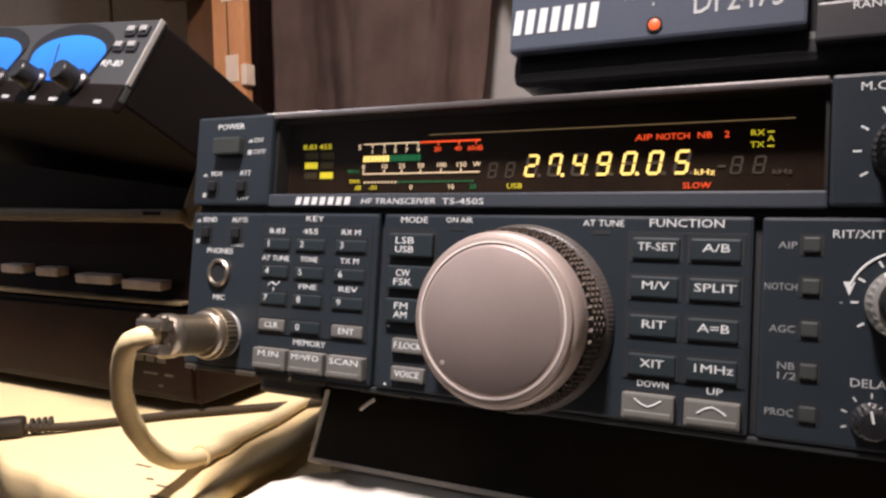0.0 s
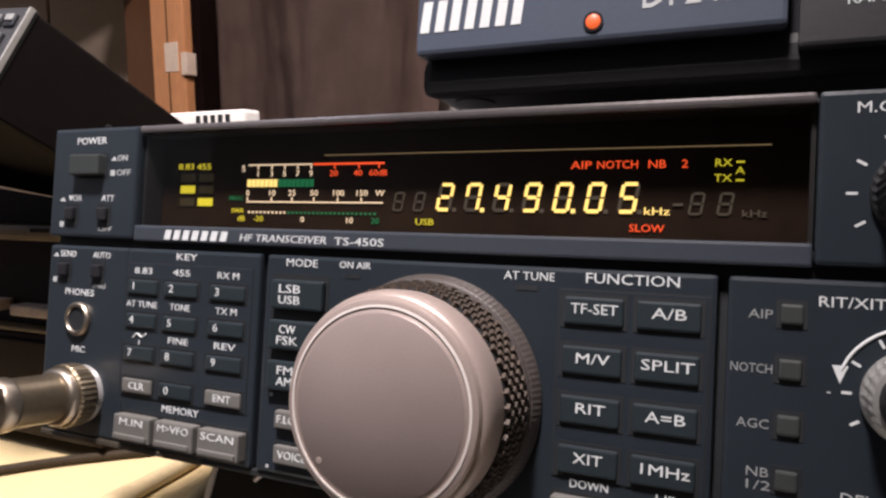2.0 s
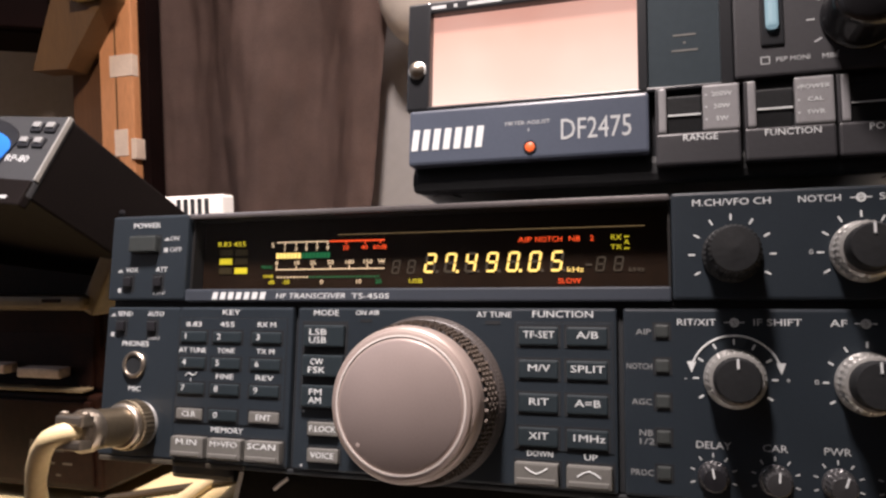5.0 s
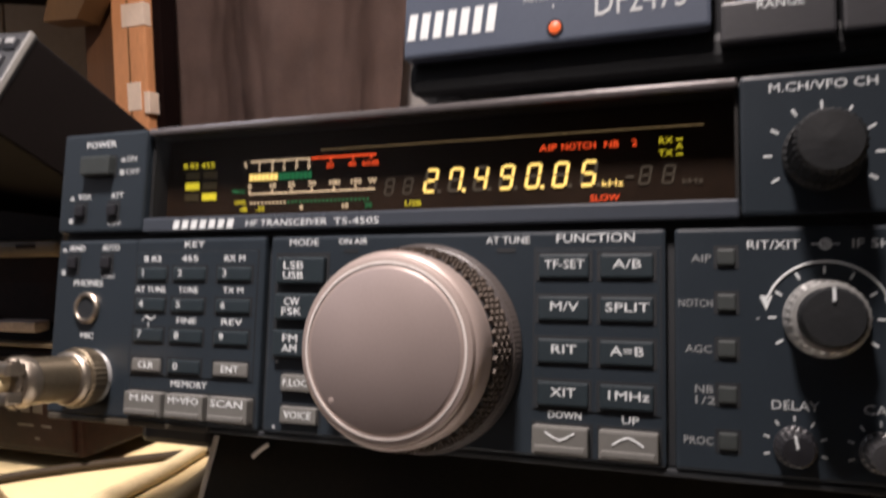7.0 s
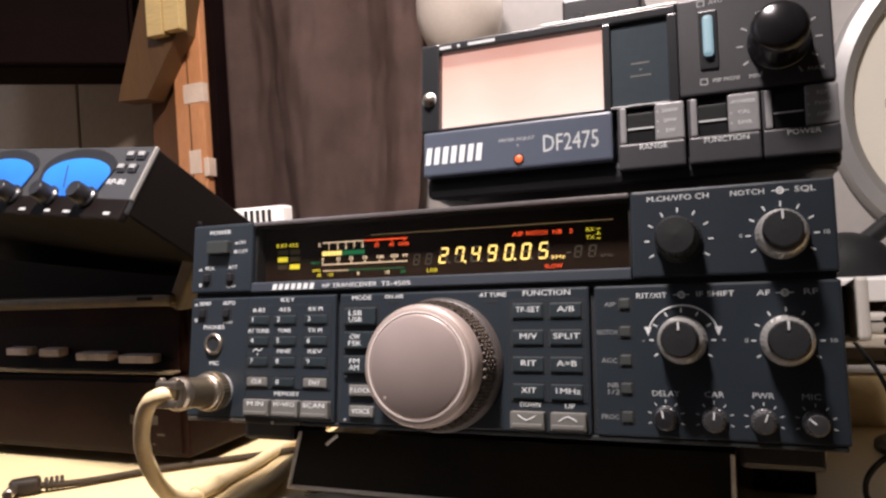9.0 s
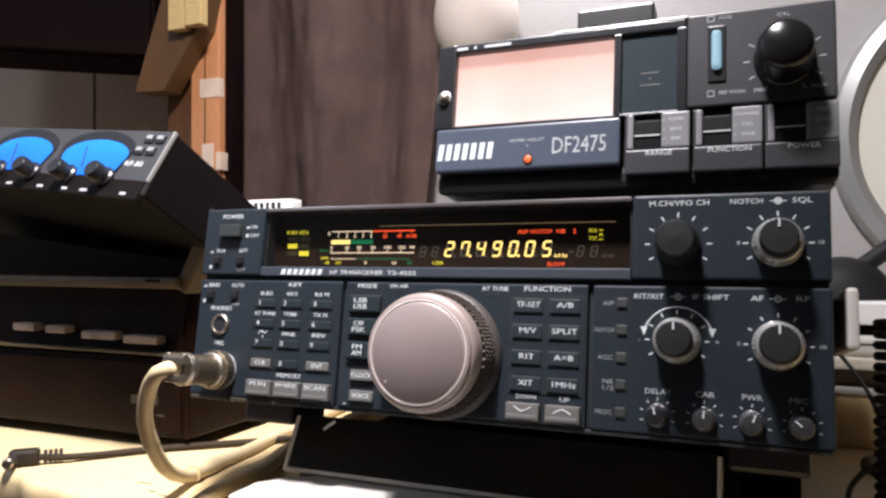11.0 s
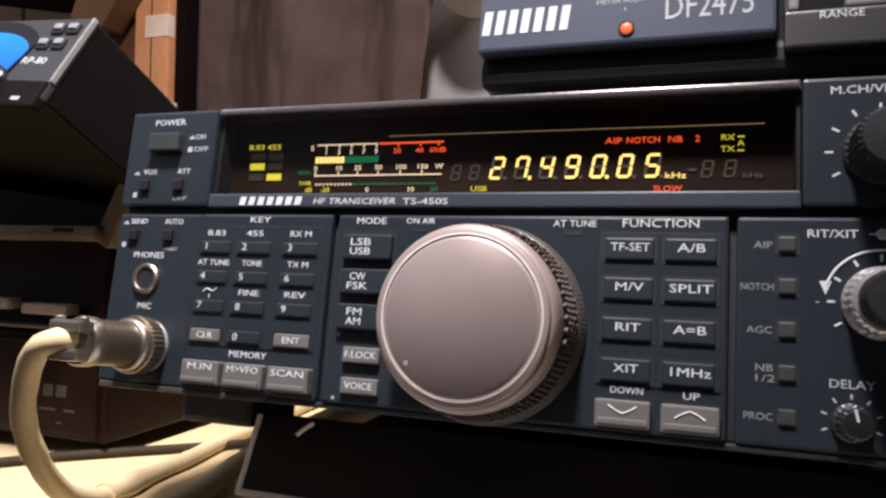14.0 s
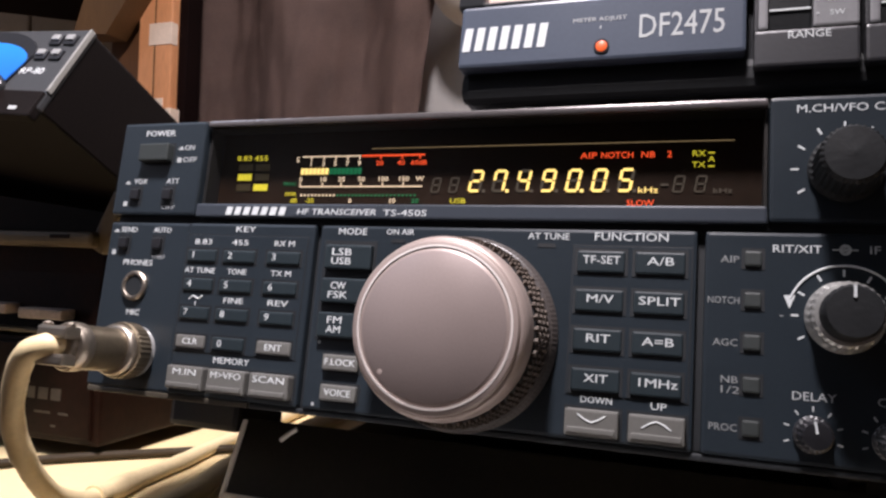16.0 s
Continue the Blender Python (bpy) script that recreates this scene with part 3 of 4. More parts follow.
    def knob(x, z, face, outer, inner, words=(), marks=fan, r0=10.2, r1=12.2):
        if outer:
            a = part("control_knob", lathe([(outer + 0.6, 0), (outer + 0.6, 1), (outer, 2.2, 1), (outer, 6.0, 1), (outer - 0.8, 7), (inner, 7.2)], (x, face, z), 56, depth=0.25), KNOB_RING, r, "grey ring knob with a black centre", False)
            b = part("centre_knob", lathe([(inner, 6.8), (inner, 12.5, 1), (inner - 0.7, 13.6), (0.3, 13.8)], (x, face, z), 44, depth=0.2), MATT, a, "", True)
            part("pointer", block(x - 0.3, x + 0.3, face - 14.1, face - 13.5, z + inner * 0.5, z + inner - 0.4), INK, b)
        else:
            a = part("control_knob", lathe([(inner + 0.8, 0), (inner + 0.8, 1.2), (inner, 2.0, 1), (inner - 0.3, 11.6, 1), (inner - 1.3, 12.8), (0.3, 13.2)], (x, face, z), 60, depth=0.35), MATT, r, "large black ribbed knob", False)
        ticks(x, z, r0, r1, marks, 0.5, INK, r, face)

    knob(219.6, 77.3, -0.8, 0, 7.4, r0=10.0, r1=11.8)
    letters("M.CH/VFO CH", 219.8, 92.6, 2.0, INK, r, -0.8, 21.2)
    knob(253.2, 77.4, -0.8, 7.9, 6.3, r0=9.7, r1=11.5)
    letters("NOTCH", 243.0, 92.6, 1.9, INK, r, -0.8, 10.8)
    letters("SQL", 261.1, 92.6, 1.9, INK, r, -0.8, 6.4)
    knob(219.4, 41.9, 0, 7.8, 6.2, marks=[30 * i for i in range(-1, 8)], r0=9.6, r1=11.2)
    letters("RIT/XIT", 209.4, 57.7, 1.9, INK, r, 0, 10.6)
    letters("IF SHIFT", 230.9, 57.8, 1.9, INK, r, 0, 12.4)
    knob(253.0, 41.6, 0, 7.9, 6.4, r0=9.7, r1=11.2)
    letters("AF", 246.4, 57.7, 1.9, INK, r, 0, 4.2)
    letters("RF", 260.8, 57.8, 1.9, INK, r, 0, 4.2)
    for x, z, f in ((253.4, 92.6, -0.8), (219.7, 57.8, 0), (253.0, 57.7, 0)):
        part("ring_mark", lathe([(1.3, 0), (1.3, 0.15), (0.8, 0.15), (0.8, 0)], (x, f, z), 20), INK, r)
        bar(x, z, 5.4, 0.3, INK, r, f)
    arc = [(219.7 + 12.3 * math.cos(radians(a)), -0.06, 41.8 + 12.3 * math.sin(radians(a))) for a in range(20, 161, 10)]
    part("sweep_arc", tube(arc, 0.3, 2, 6, 0.001), INK, r)
    for a in (16, 164):
        x, z = 219.7 + 12.3 * math.cos(radians(a)), 41.8 + 12.3 * math.sin(radians(a))
        part("arrow", prism([(x - 1.3, z + 1.4), (x + 1.3, z + 1.4), (x, z - 1.8)], -0.15, 0.05), INK, r)
    letters("-", 206.2, 41.8, 1.6, INK_DIM, r)
    letters("+", 233.2, 41.8, 1.6, INK_DIM, r)
    for x, s in ((240.3, "0"), (266.6, "10")):
        letters(s, x, 77.5, 1.4, INK_DIM, r, -0.8)
        letters(s, x, 41.6, 1.4, INK_DIM, r)
    for i, (x, w) in enumerate(((213.0, "DELAY"), (229.0, "CAR"), (244.5, "PWR"), (260.0, "MIC"))):
        z = 14.8
        a = part("trim_knob", lathe([(4.3, 0), (4.3, 0.8), (3.7, 1.2, 1), (3.5, 7.0, 1), (2.9, 7.8), (0.2, 8.0)], (x, 0, z), 36, depth=0.3), TRIMMER if i else BLACK, r, "small ribbed trimmer knob", False)
        m = pose(x * 0.001, 0, z * 0.001, 0, (-10, 5, 20, -50)[i], 0)
        part("pointer", moved(block(-0.25, 0.25, -8.2, -7.7, 0.6, 3.2), m), INK, a)
        ticks(x, z, 5.2, 6.4, [90 + 36 * k for k in range(-3, 4)], 0.4, INK_DIM, r)
        letters(w, x + (0.1, 0.1, 0.0, -1.0)[i], 23.2, 1.95, INK_DIM, r, 0, (9.2, 6.4, 6.6, 5.6)[i])

    # maker's strip: the maker's mark is a plain shape
    for i in range(7):
        x = 45.8 + 3.22 * i
        part("maker_mark", prism([(x, 64.5), (x + 2.1, 64.5), (x + 2.7, 67.1), (x + 0.6, 67.1)], -0.95, -0.7), INK, strip)
    letters("HF TRANSCEIVER", 84.8, 65.6, 1.85, INK, strip, -0.8, 26.4, slant=0.15)
    letters("TS-450S", 107.2, 65.5, 1.85, INK, strip, -0.8, 13.6)
    return r


def display(r):
    """The lit fluorescent display behind its dark pane."""
    d = part("display", block(35.4, 202.6, 7.8, 9.3, 66, 95), DISPLAY_BACK, r, "dark display with lit yellow figures")
    y = 7.6
    glass = part("display_pane", block(34.8, 202.6, 0.7, 1.3, 68.0, 94.2), PANE, r, "dark glossy display window")
    for z0, z1 in ((67.0, 68.4), (93.8, 95)):
        part("display_shelf", block(35, 202.6, 1.6, 7.7, z0, z1), GROOVE, r)
    for x in (34.6, 202.0):
        part("display_cheek", block(x, x + 0.8, 1.6, 7.7, 67.5, 94.5), GROOVE, r)

    segs = {"a": ((0.06, 1), (0.94, 1)), "b": ((1, 0.98), (1, 0.53)), "c": ((1, 0.47), (1, 0.02)), "d": ((0.06, 0), (0.94, 0)),
            "e": ((0, 0.47), (0, 0.02)), "f": ((0, 0.98), (0, 0.53)), "g": ((0.16, 0.5), (0.84, 0.5))}
    on = {"0": "abcdef", "2": "abged", "4": "fgbc", "5": "afgcd", "7": "fabc", "9": "abcdfg"}

    def digit(x, z, w, h, t, lit, dot=False):
        lo, hi = bmesh.new(), bmesh.new()
        for s, ((u0, v0), (u1, v1)) in segs.items():
            bm = hi if s in lit else lo
            p, q = [(x + u * w + 0.17 * v * h, z + v * h) for u, v in ((u0, v0), (u1, v1))]
            dx, dz = (t / 2, 0) if u0 == u1 else (0, t / 2)
            yy = y - (0.15 if s in lit else 0.05)
            vs = [bm.verts.new(Vector(k) * 0.001) for k in ((p[0] - dx, yy, p[1] - dz), (q[0] - dx, yy, q[1] - dz), (q[0] + dx, yy, q[1] + dz), (p[0] + dx, yy, p[1] + dz))]
            bm.faces.new(vs)
            bmesh.ops.solidify(bm, geom=bm.faces[-1:], thickness=0.00005)
        if lit:
            part("digit", hi, LIT, d)
            if dot:
                bar(x + w + 1.3, z, 0.95, 0.95, LIT, d, y, "decimal_point")
        else:
            hi.free()
        part("unlit_segment", lo, GHOST, d)

    for i, ch in enumerate("2749005"):
        digit(123.2 + 7.12 * i, 74.3, 3.1, 5.9, 0.82, on[ch], i in (1, 4))
        bar(123.2 + 7.12 * i + 4.4, 74.3, 0.9, 0.9, GHOST, d, y + 0.1, "unlit_point")
    for x in (111.3, 116.9, 180.2, 185.7):
        digit(x, 74.0, 2.3, 4.2, 0.5, "")
    bar(178.0, 75.9, 2.0, 0.5, GHOST, d, y)
    letters("kHz", 192.6, 74.2, 1.4, GHOST, d, y, 4.6)
    letters("kHz", 173.8, 74.4, 1.6, LIT, d, y, 5.2)
    letters("AIP", 157.5, 84.3, 1.7, LIT_RED, d, y, 4.6)
    letters("NOTCH", 165.3, 84.3, 1.7, LIT_RED, d, y, 8.6)
    letters("NB", 173.5, 84.3, 1.7, LIT_RED, d, y)
    letters("2", 179.1, 84.3, 1.7, LIT_RED, d, y)
    letters("SLOW", 171.9, 70.8, 1.6, LIT_RED, d, y, 7.2)
    letters("USB", 120.0, 71.2, 1.5, LIT_YELLOW, d, y, 4.8)
    letters("RX", 186.5, 84.4, 1.55, LIT_YELLOW, d, y)
    letters("TX", 186.5, 81.3, 1.55, LIT_YELLOW, d, y)
    letters("A", 189.7, 82.8, 1.5, LIT_YELLOW, d, y)
    for z in (84.6, 80.9):
        bar(189.7, z, 1.6, 0.35, LIT_YELLOW, d, y)
    part("frame_line", block(90.5, 195.3, 7.4, 7.6, 87.8, 88.0), LINE_DIM, d)
    # filter marks
    letters("8.83", 44.1, 85.5, 1.7, LIT_YELLOW, d, y, 5.6)
    letters("455", 50.6, 85.4, 1.7, LIT_YELLOW, d, y, 5.2)
    for x, z, m in ((45.0, 79.1, LIT_YELLOW), (51.6, 75.6, LIT_YELLOW), (45.0, 75.6, GHOST_DIM), (51.6, 79.1, GHOST_DIM), (45.0, 82.4, GHOST_DIM), (51.6, 82.4, GHOST_DIM)):
        bar(x, z, 5.3, 2.2, m, d, y, "filter_mark")
    # signal and power scales
    part("scale_line", block(66.2, 86.9, 7.45, 7.6, 85.5, 85.85), LIT_WHITE, d)
    part("scale_line", block(87.3, 108.3, 7.45, 7.6, 85.4, 85.9), LIT_RED, d)
    for x, w in ((70.5, "1"), (75.0, "3"), (79.2, "5"), (83.4, "7"), (87.6, "9")):
        letters(w, x - 1.0, 83.2, 1.5, LIT_WHITE, d, y)
        bar(x - 1.0, 84.9, 0.35, 0.9, LIT_WHITE, d, y, "tick")
    for x, w in ((94.6, "20"), (101.8, "40"), (107.6, "60dB")):
        letters(w, x - 1.0, 83.2, 1.5, LIT_RED, d, y)
        bar(x - 0.8, 84.9, 0.35, 0.9, LIT_RED, d, y, "tick")
    letters("S", 64.5, 84.7, 1.7, LIT_WHITE, d, y)
    for i in range(15):
        bar(66.7 + 1.45 * i, 80.8, 1.15, 2.0, LIT if i < 7 else LIT_GREEN, d, y, "level_bar")
    for x, w in ((67.4, "0"), (75.4, "10"), (82.0, "25"), (88.9, "50"), (96.2, "100"), (103.1, "150"), (108.4, "W")):
        letters(w, x - 1.0, 78.1, 1.5, LIT_WHITE, d, y)
        if w != "W":
            bar(x - 1.0, 76.6, 0.35, 0.9, LIT_WHITE, d, y, "tick")
    part("scale_line", block(66.2, 108.4, 7.45, 7.6, 75.6, 75.95), LIT_WHITE, d)
    letters("PROC", 62.6, 76.7, 1.1, LIT_GREEN, d, y)
    letters("SWR", 63.2, 73.3, 1.2, LIT_YELLOW, d, y)
    for i in range(31):
        bar(67.2 + 1.3 * i, 73.0, 0.55, 0.55, LIT_WHITE if i < 10 else LIT_GREEN, d, y, "dot")
    for x, w, m in ((65.6, "dB", LIT_YELLOW), (71.4, "-20", LIT_YELLOW), (85.7, "0", LIT_WHITE), (99.9, "10", LIT_WHITE), (107.4, "20", LIT_GREEN)):
        letters(w, x - 1.0, 71.2, 1.45, m, d, y)


radio = transceiver()
display(radio)


# ---- on the transceiver: the power meter ----
def power_meter():
    t = thing("power_meter", RADIO @ pose(0, 0.0024, 0), "black power meter with a glowing pink dial, standing on the radio", "meter")
    part("case", block(118.6, 273.4, 3, 128, 101.6, 166.8, 3.0), METER_BLACK, t, "glossy black case")
    part("chin", block(118.9, 273.6, 1.6, 9, 101.0, 109.4, 2.6), MATT, t)
    for x in (128, 268):
        for y in (14, 115):
            part("foot", lathe([(5, 0), (5.2, 0.6), (5.2, 4.6), (4.4, 5.4)], segs=20), BLACK, t).matrix_local = pose(x * 0.001, y * 0.001, 0.1013, -90)
    strip = part("name_strip", block(119.0, 197.4, -2.0, 4, 109.4, 128.4, 1.0), METER_BLUE, t, "slate strip with the maker's name and model")
    part("dial_frame", merge(block(117.4, 125.6, -1.2, 4, 128.7, 167.2, 0.8), block(125, 222.0, -1.2, 4, 163.0, 167.2, 0.8), block(194.2, 197.2, -1.2, 4, 128.7, 163.4, 0.4),
                             block(218.4, 222.0, -1.2, 4, 128.7, 163.4, 0.4), block(125, 222.0, -1.2, 4, 128.5, 129.9, 0.4)), METER_BLACK, t)
    part("top_trim", block(170, 222.2, -1.4, 30, 166.9, 167.7, 0.2), TRIM, t, "bright trim along the top edge")
    dial = part("dial", block(125.4, 194.4, 2.4, 3.4, 129.7, 163.2), DIAL, t, "pink backlit dial")
    part("dial_pane", block(125.4, 194.4, -0.6, -0.2, 129.7, 163.2), PANE, t)
    lamp = part("dial_bulb", lathe([(2.2, 0.6), (2.6, 1.2), (2.6, 2.0), (1.4, 3.0), (0.3, 3.2)], (121.2, -0.6, 143), 20), CHROME, t, "small clear bulb in the frame", True)
    part("bulb_base", lathe([(3.2, 0), (3.2, 0.8), (2.6, 1.0)], (121.2, -0.6, 143), 20), RING, lamp)
    win = part("range_window", block(197.0, 218.6, 0.2, 3.4, 129.8, 163.2), surface("smoky_teal", (0.036, 0.047, 0.054), 0.2, vary=0.1), t, "smoky grey window with small print")
    for z, w in ((146.4, 8.4), (143.9, 1.0), (141.4, 9.6)):
        bar(208.2, z, w * 0.8, 0.6, KEY_GREY, win, 0.2)
    for i in range(4):
        bar(128.5 + 6.0 * i + (1.4 if i > 1 else 0), 165.0, (5.2, 1.2, 6.4, 5.4)[i], 1.2, INK_DIM, t, -1.2)
    # maker's mark in plain slanted shapes, then the model
    for i in range(7):
        part("maker_mark", prism([(120.0 + 3.7 * i, 114.4), (122.3 + 3.7 * i, 114.4), (123.1 + 3.7 * i, 121.6), (120.8 + 3.7 * i, 121.6)], -2.15, -1.95), INK, strip)
    letters("DF2475", 181.2, 118.0, 6.8, INK_DIM, strip, -2.0, 21.6)
    letters("METER ADJUST", 159.6, 121.4, 1.2, INK_DIM, strip, -2.0, 14.6)
    bar(160.0, 119.0, 0.4, 0.8, INK_DIM, strip, -2.0)
    part("pilot_lamp", lathe([(1.55, 0), (1.55, 0.4), (1.2, 0.7), (0.3, 0.8)], (160.5, -2.0, 113.3), 28), LIT_AMBER, strip, "glowing orange lamp", True)
    part("lamp_ring", lathe([(2.1, 0), (2.1, 0.35), (1.6, 0.35), (1.6, 0)], (160.5, -2.0, 113.3), 28), METER_BLACK, strip)
    # right half: push button, knob, three rocker switches
    part("switch_panel", block(222.2, 273.2, -1.6, 4, 130.2, 167.4, 0.8), SWITCH_PANEL, t)
    slot = part("button_slot", block(229.6, 236.2, -2.2, 0, 139.3, 162.0, 0.6), METER_BLACK, t)
    part("push_button", block(231.0, 234.6, -4.2, -1, 144.2, 159.6, 1.6, segs=3), TUBE, slot, "pale blue lit push button")
    for z, w in ((165.0, "AVG"), (135.0, "PEP MONI")):
        part("square_mark", merge(block(229.4, 232.0, -1.75, -1.5, z - 1.2, z - 0.9), block(229.4, 232.0, -1.75, -1.5, z + 0.9, z + 1.2), block(229.4, 229.7, -1.75, -1.5, z - 1.2, z + 1.2), block(231.7, 232, -1.75, -1.5, z - 1.2, z + 1.2)), INK_DIM, t)
        letters(w, 238.2 if w == "PEP MONI" else 235.8, z, 1.4, INK_DIM, t, -1.6, 9.0 if w == "PEP MONI" else 4.6)
    kn = part("calibration_knob", lathe([(10.4, 0), (10.4, 1.0), (9.6, 2.0), (9.4, 12.5), (8.6, 14.6), (7.0, 15.8), (0.3, 16.4)], (256.0, -1.6, 146.2), 56), surface("gloss_black", (0.010, 0.010, 0.011), 0.18, vary=0.2), t, "large glossy black knob", True)
    ticks(256.0, 146.2, 11.6, 13.8, [90 + 30 * i for i in range(-5, 6)], 0.45, INK_DIM, t, -1.6)
    letters("CAL", 256.0, 163.6, 1.5, INK_DIM, t, -1.6)
    letters("MIN", 248.0, 134.8, 1.5, INK_DIM, t, -1.6)
    letters("MAX", 267.2, 134.8, 1.5, INK_DIM, t, -1.6)
    for x, w, names in ((200.9, "RANGE", ("200W", "20W", "5W")), (226.2, "FUNCTION", ("POWER", "CAL", "SWR")), (251.0, "POWER", ("REF", "FWD", "OFF"))):
        part("switch_frame", merge(block(x - 1.7, x + 22.5, -1.5, 4, 105.0, 114.8, 0.8), block(x - 1.7, x - 0.6, -1.3, 4, 114.6, 129.2, 0.3)), SWITCH_PANEL, t)
        for a, b in ((x - 0.8, x + 1.6), (x + 12.0, x + 22.4)):
            part("switch_column", block(a, b, -1.6, 4, 115.0, 129.2, 0.7), METER_COLUMN, t)
        part("switch_well", block(x + 1.0, x + 12.6, 0.6, 3, 113, 128.4), METER_BLACK, t)
        sw = part("rocker_switch", merge(moved(block(1.6, 11.8, -2.6, 1.4, -0.2, 6.2, 0.6), pose(x * 0.001, 0.0022, 0.1206, 4)), moved(block(1.6, 11.8, -2.6, 1.4, -6.2, 0.2, 0.6), pose(x * 0.001, 0.0022, 0.1206, 11))), MATT, t)
        bar(x + 6.7, 120.6, 9.6, 0.5, INK, sw, -0.6)
        letters(w, x + 11.1, 113.0, 1.9, INK, t, -1.5, {"RANGE": 9.8, "FUNCTION": 14.8, "POWER": 10.4}[w])
        for i, n in enumerate(names):
            letters(n, x + 17.4, 126.0 - 3.8 * i, 1.35, INK, t, -1.6)
            bar(x + 13.0, 126.0 - 3.8 * i, 0.6, 0.6, INK_DIM, t, -1.6)


power_meter()


def small_box():
    """The small black unit that stands on the power meter."""
    t = thing("small_control_box", RADIO @ pose(0.189, 0.03, 0.1671), "small black control box standing on the power meter", "control box")
    part("case", block(-17, 17, 0, 30, 0, 24, 1.2), BLACK, t)
    part("knob", lathe([(3.2, 0), (3.2, 4), (2.6, 5), (0.2, 5)], (-9, 0, 12), 24), MATT, t, "", True)
    for x in (-12, -8.6, 3, 6, 9):
        bar(x, 4.6, 1.6, 1.4, INK_DIM, t, 0)


small_box()


# ---- the microphone plug and its cord ----
def microphone_plug():
    t = thing("microphone_plug", RADIO @ pose(0.0176, -0.0021, 0.0196), "nickel microphone plug with a cream cord, screwed into the radio", "plug")
    part("lock_ring", lathe([(8.7, 0), (8.9, 0.6, 1), (8.9, 4.6, 1), (8.4, 5.4), (7.2, 5.6)], segs=72, depth=0.25), BARREL, t, "knurled dull nickel ring")
    part("collar", lathe([(8.0, 5.4), (8.0, 7.0), (7.4, 7.8), (6.8, 8.0)], segs=48), CHROME, t, "", True)
    part("barrel", lathe([(6.6, 7.6), (6.6, 21.0)], segs=48), BARREL, t, "brushed olive nickel barrel", True)
    part("end_ring", lathe([(6.4, 20.6), (6.9, 20.9), (7.1, 21.3), (7.1, 24.4), (6.5, 25.4), (4.6, 25.6)], segs=48), CHROME, t, "pale nickel end ring", True)
    clamp = part("cord_clamp", merge(block(-5.4, 5.4, -31.0, -25.2, 2.0, 5.6, 0.9), block(-5.2, 5.2, -30.6, -25.2, -5.6, -2.2, 0.9), lathe([(5.2, 25.0), (5.2, 27.0), (4.6, 27.8)], segs=24)), CHROME, t, "two-piece cord clamp")
    for x in (-4.2, 4.2):
        part("screw", merge(lathe([(1.5, 0), (1.5, 1.4), (0.9, 1.9)], segs=14)), CHROME, clamp).matrix_local = pose(x * 0.001, -0.0284, 0.0048, -90)
    base = pose(0.0176, -0.0021, 0.0196)
    loop = [(17.6, -26, 19.6), (16.2, -31.5, 19.6), (10.5, -33.0, 17.0), (1.5, -27.5, 9.5), (-5.5, -20.5, -3.0), (-9.0, -11.0, -15.5), (-14.5, 4.5, -27.5)]
    lie = [(-20, 15, 760.2), (-26.5, 33, 754.6), (-30.5, 60, 753.8), (-33, 92, 753.7), (-38, 130, 753.7), (-50, 300, 753.7)]
    way = [base.inverted() @ Vector([k * 0.001 for k in p]) for p in loop] + [(RADIO @ base).inverted() @ Vector([k * 0.001 for k in p]) for p in lie]
    part("cord", tube(way, 0.0035, 8, 14, 1.0, 0.10), CORD, t, "thick cream cord looping down to the desk", True)
    part("cord_sleeve", tube([way[8] + (way[9] - way[8]) * f for f in (0.0, 0.3, 0.6, 0.9)], 0.0044, 5, 14, 1.0, 0.25), CORD, t, "wrinkled cream sleeve on the cord", True)


microphone_plug()


def cream_cord():
    t = thing("cream_cable", pose(0, 0, 0.75), "second cream cable lying on the desk", "cable")
    pts = [(0.022, -0.034, -0.001), (0.018, -0.024, 0.0052), (0.010, -0.004, 0.0052), (0.006, 0.020, 0.0052), (0.004, 0.05, 0.0052), (-0.005, 0.085, 0.0052), (-0.011, 0.13, 0.0052), (-0.02, 0.3, 0.0052)]
    part("cord", tube(pts, 0.0044, 8, 14, 1.0, 0.08), CORD, t, "", True)


cream_cord()


def lead_plug():
    """The dark angled power plug and its thin lead."""
    at = pose(-0.138, 0.021, 0.75, 0, 0, 32)
    t = thing("power_plug", at, "dark angled barrel plug with a thin lead on the desk", "plug")
    part("body", moved(block(-7, 9, -4.5, 4.5, 0.5, 9.5, 3.0, segs=3), pose(0, 0, 0.0002, 0, 0, 12)), PLUG, t, "", True)
    part("tip", moved(lathe([(3.0, 0), (3.0, 9), (2.2, 10)], (-4, -4, 5), 20), pose(0, 0, 0, 0, 0, 6)), CHROME, t, "", True)
    for i in range(4):
        part("strain_ring", moved(lathe([(3.6, 0), (3.8, 0.6), (3.6, 1.4)], segs=18), pose(0.0105 + 0.0026 * i, 0.0025 + 0.0006 * i, 0.0046, 0, 0, 102)), PLUG, t, "", True)
    way = [at.inverted() @ Vector([k * 0.001 for k in p]) for p in ((-131, 26, 754.6), (-121, 35, 753.4), (-108, 50, 752.6), (-90, 70, 752.6), (-70, 88, 752.6), (-48, 106, 752.6), (-20, 130, 752.6))]
    part("lead", tube(way, 0.0020, 8, 10), surface("brown_lead", (0.034, 0.024, 0.013), 0.7, spec=0.2), t, "", True)


lead_plug()


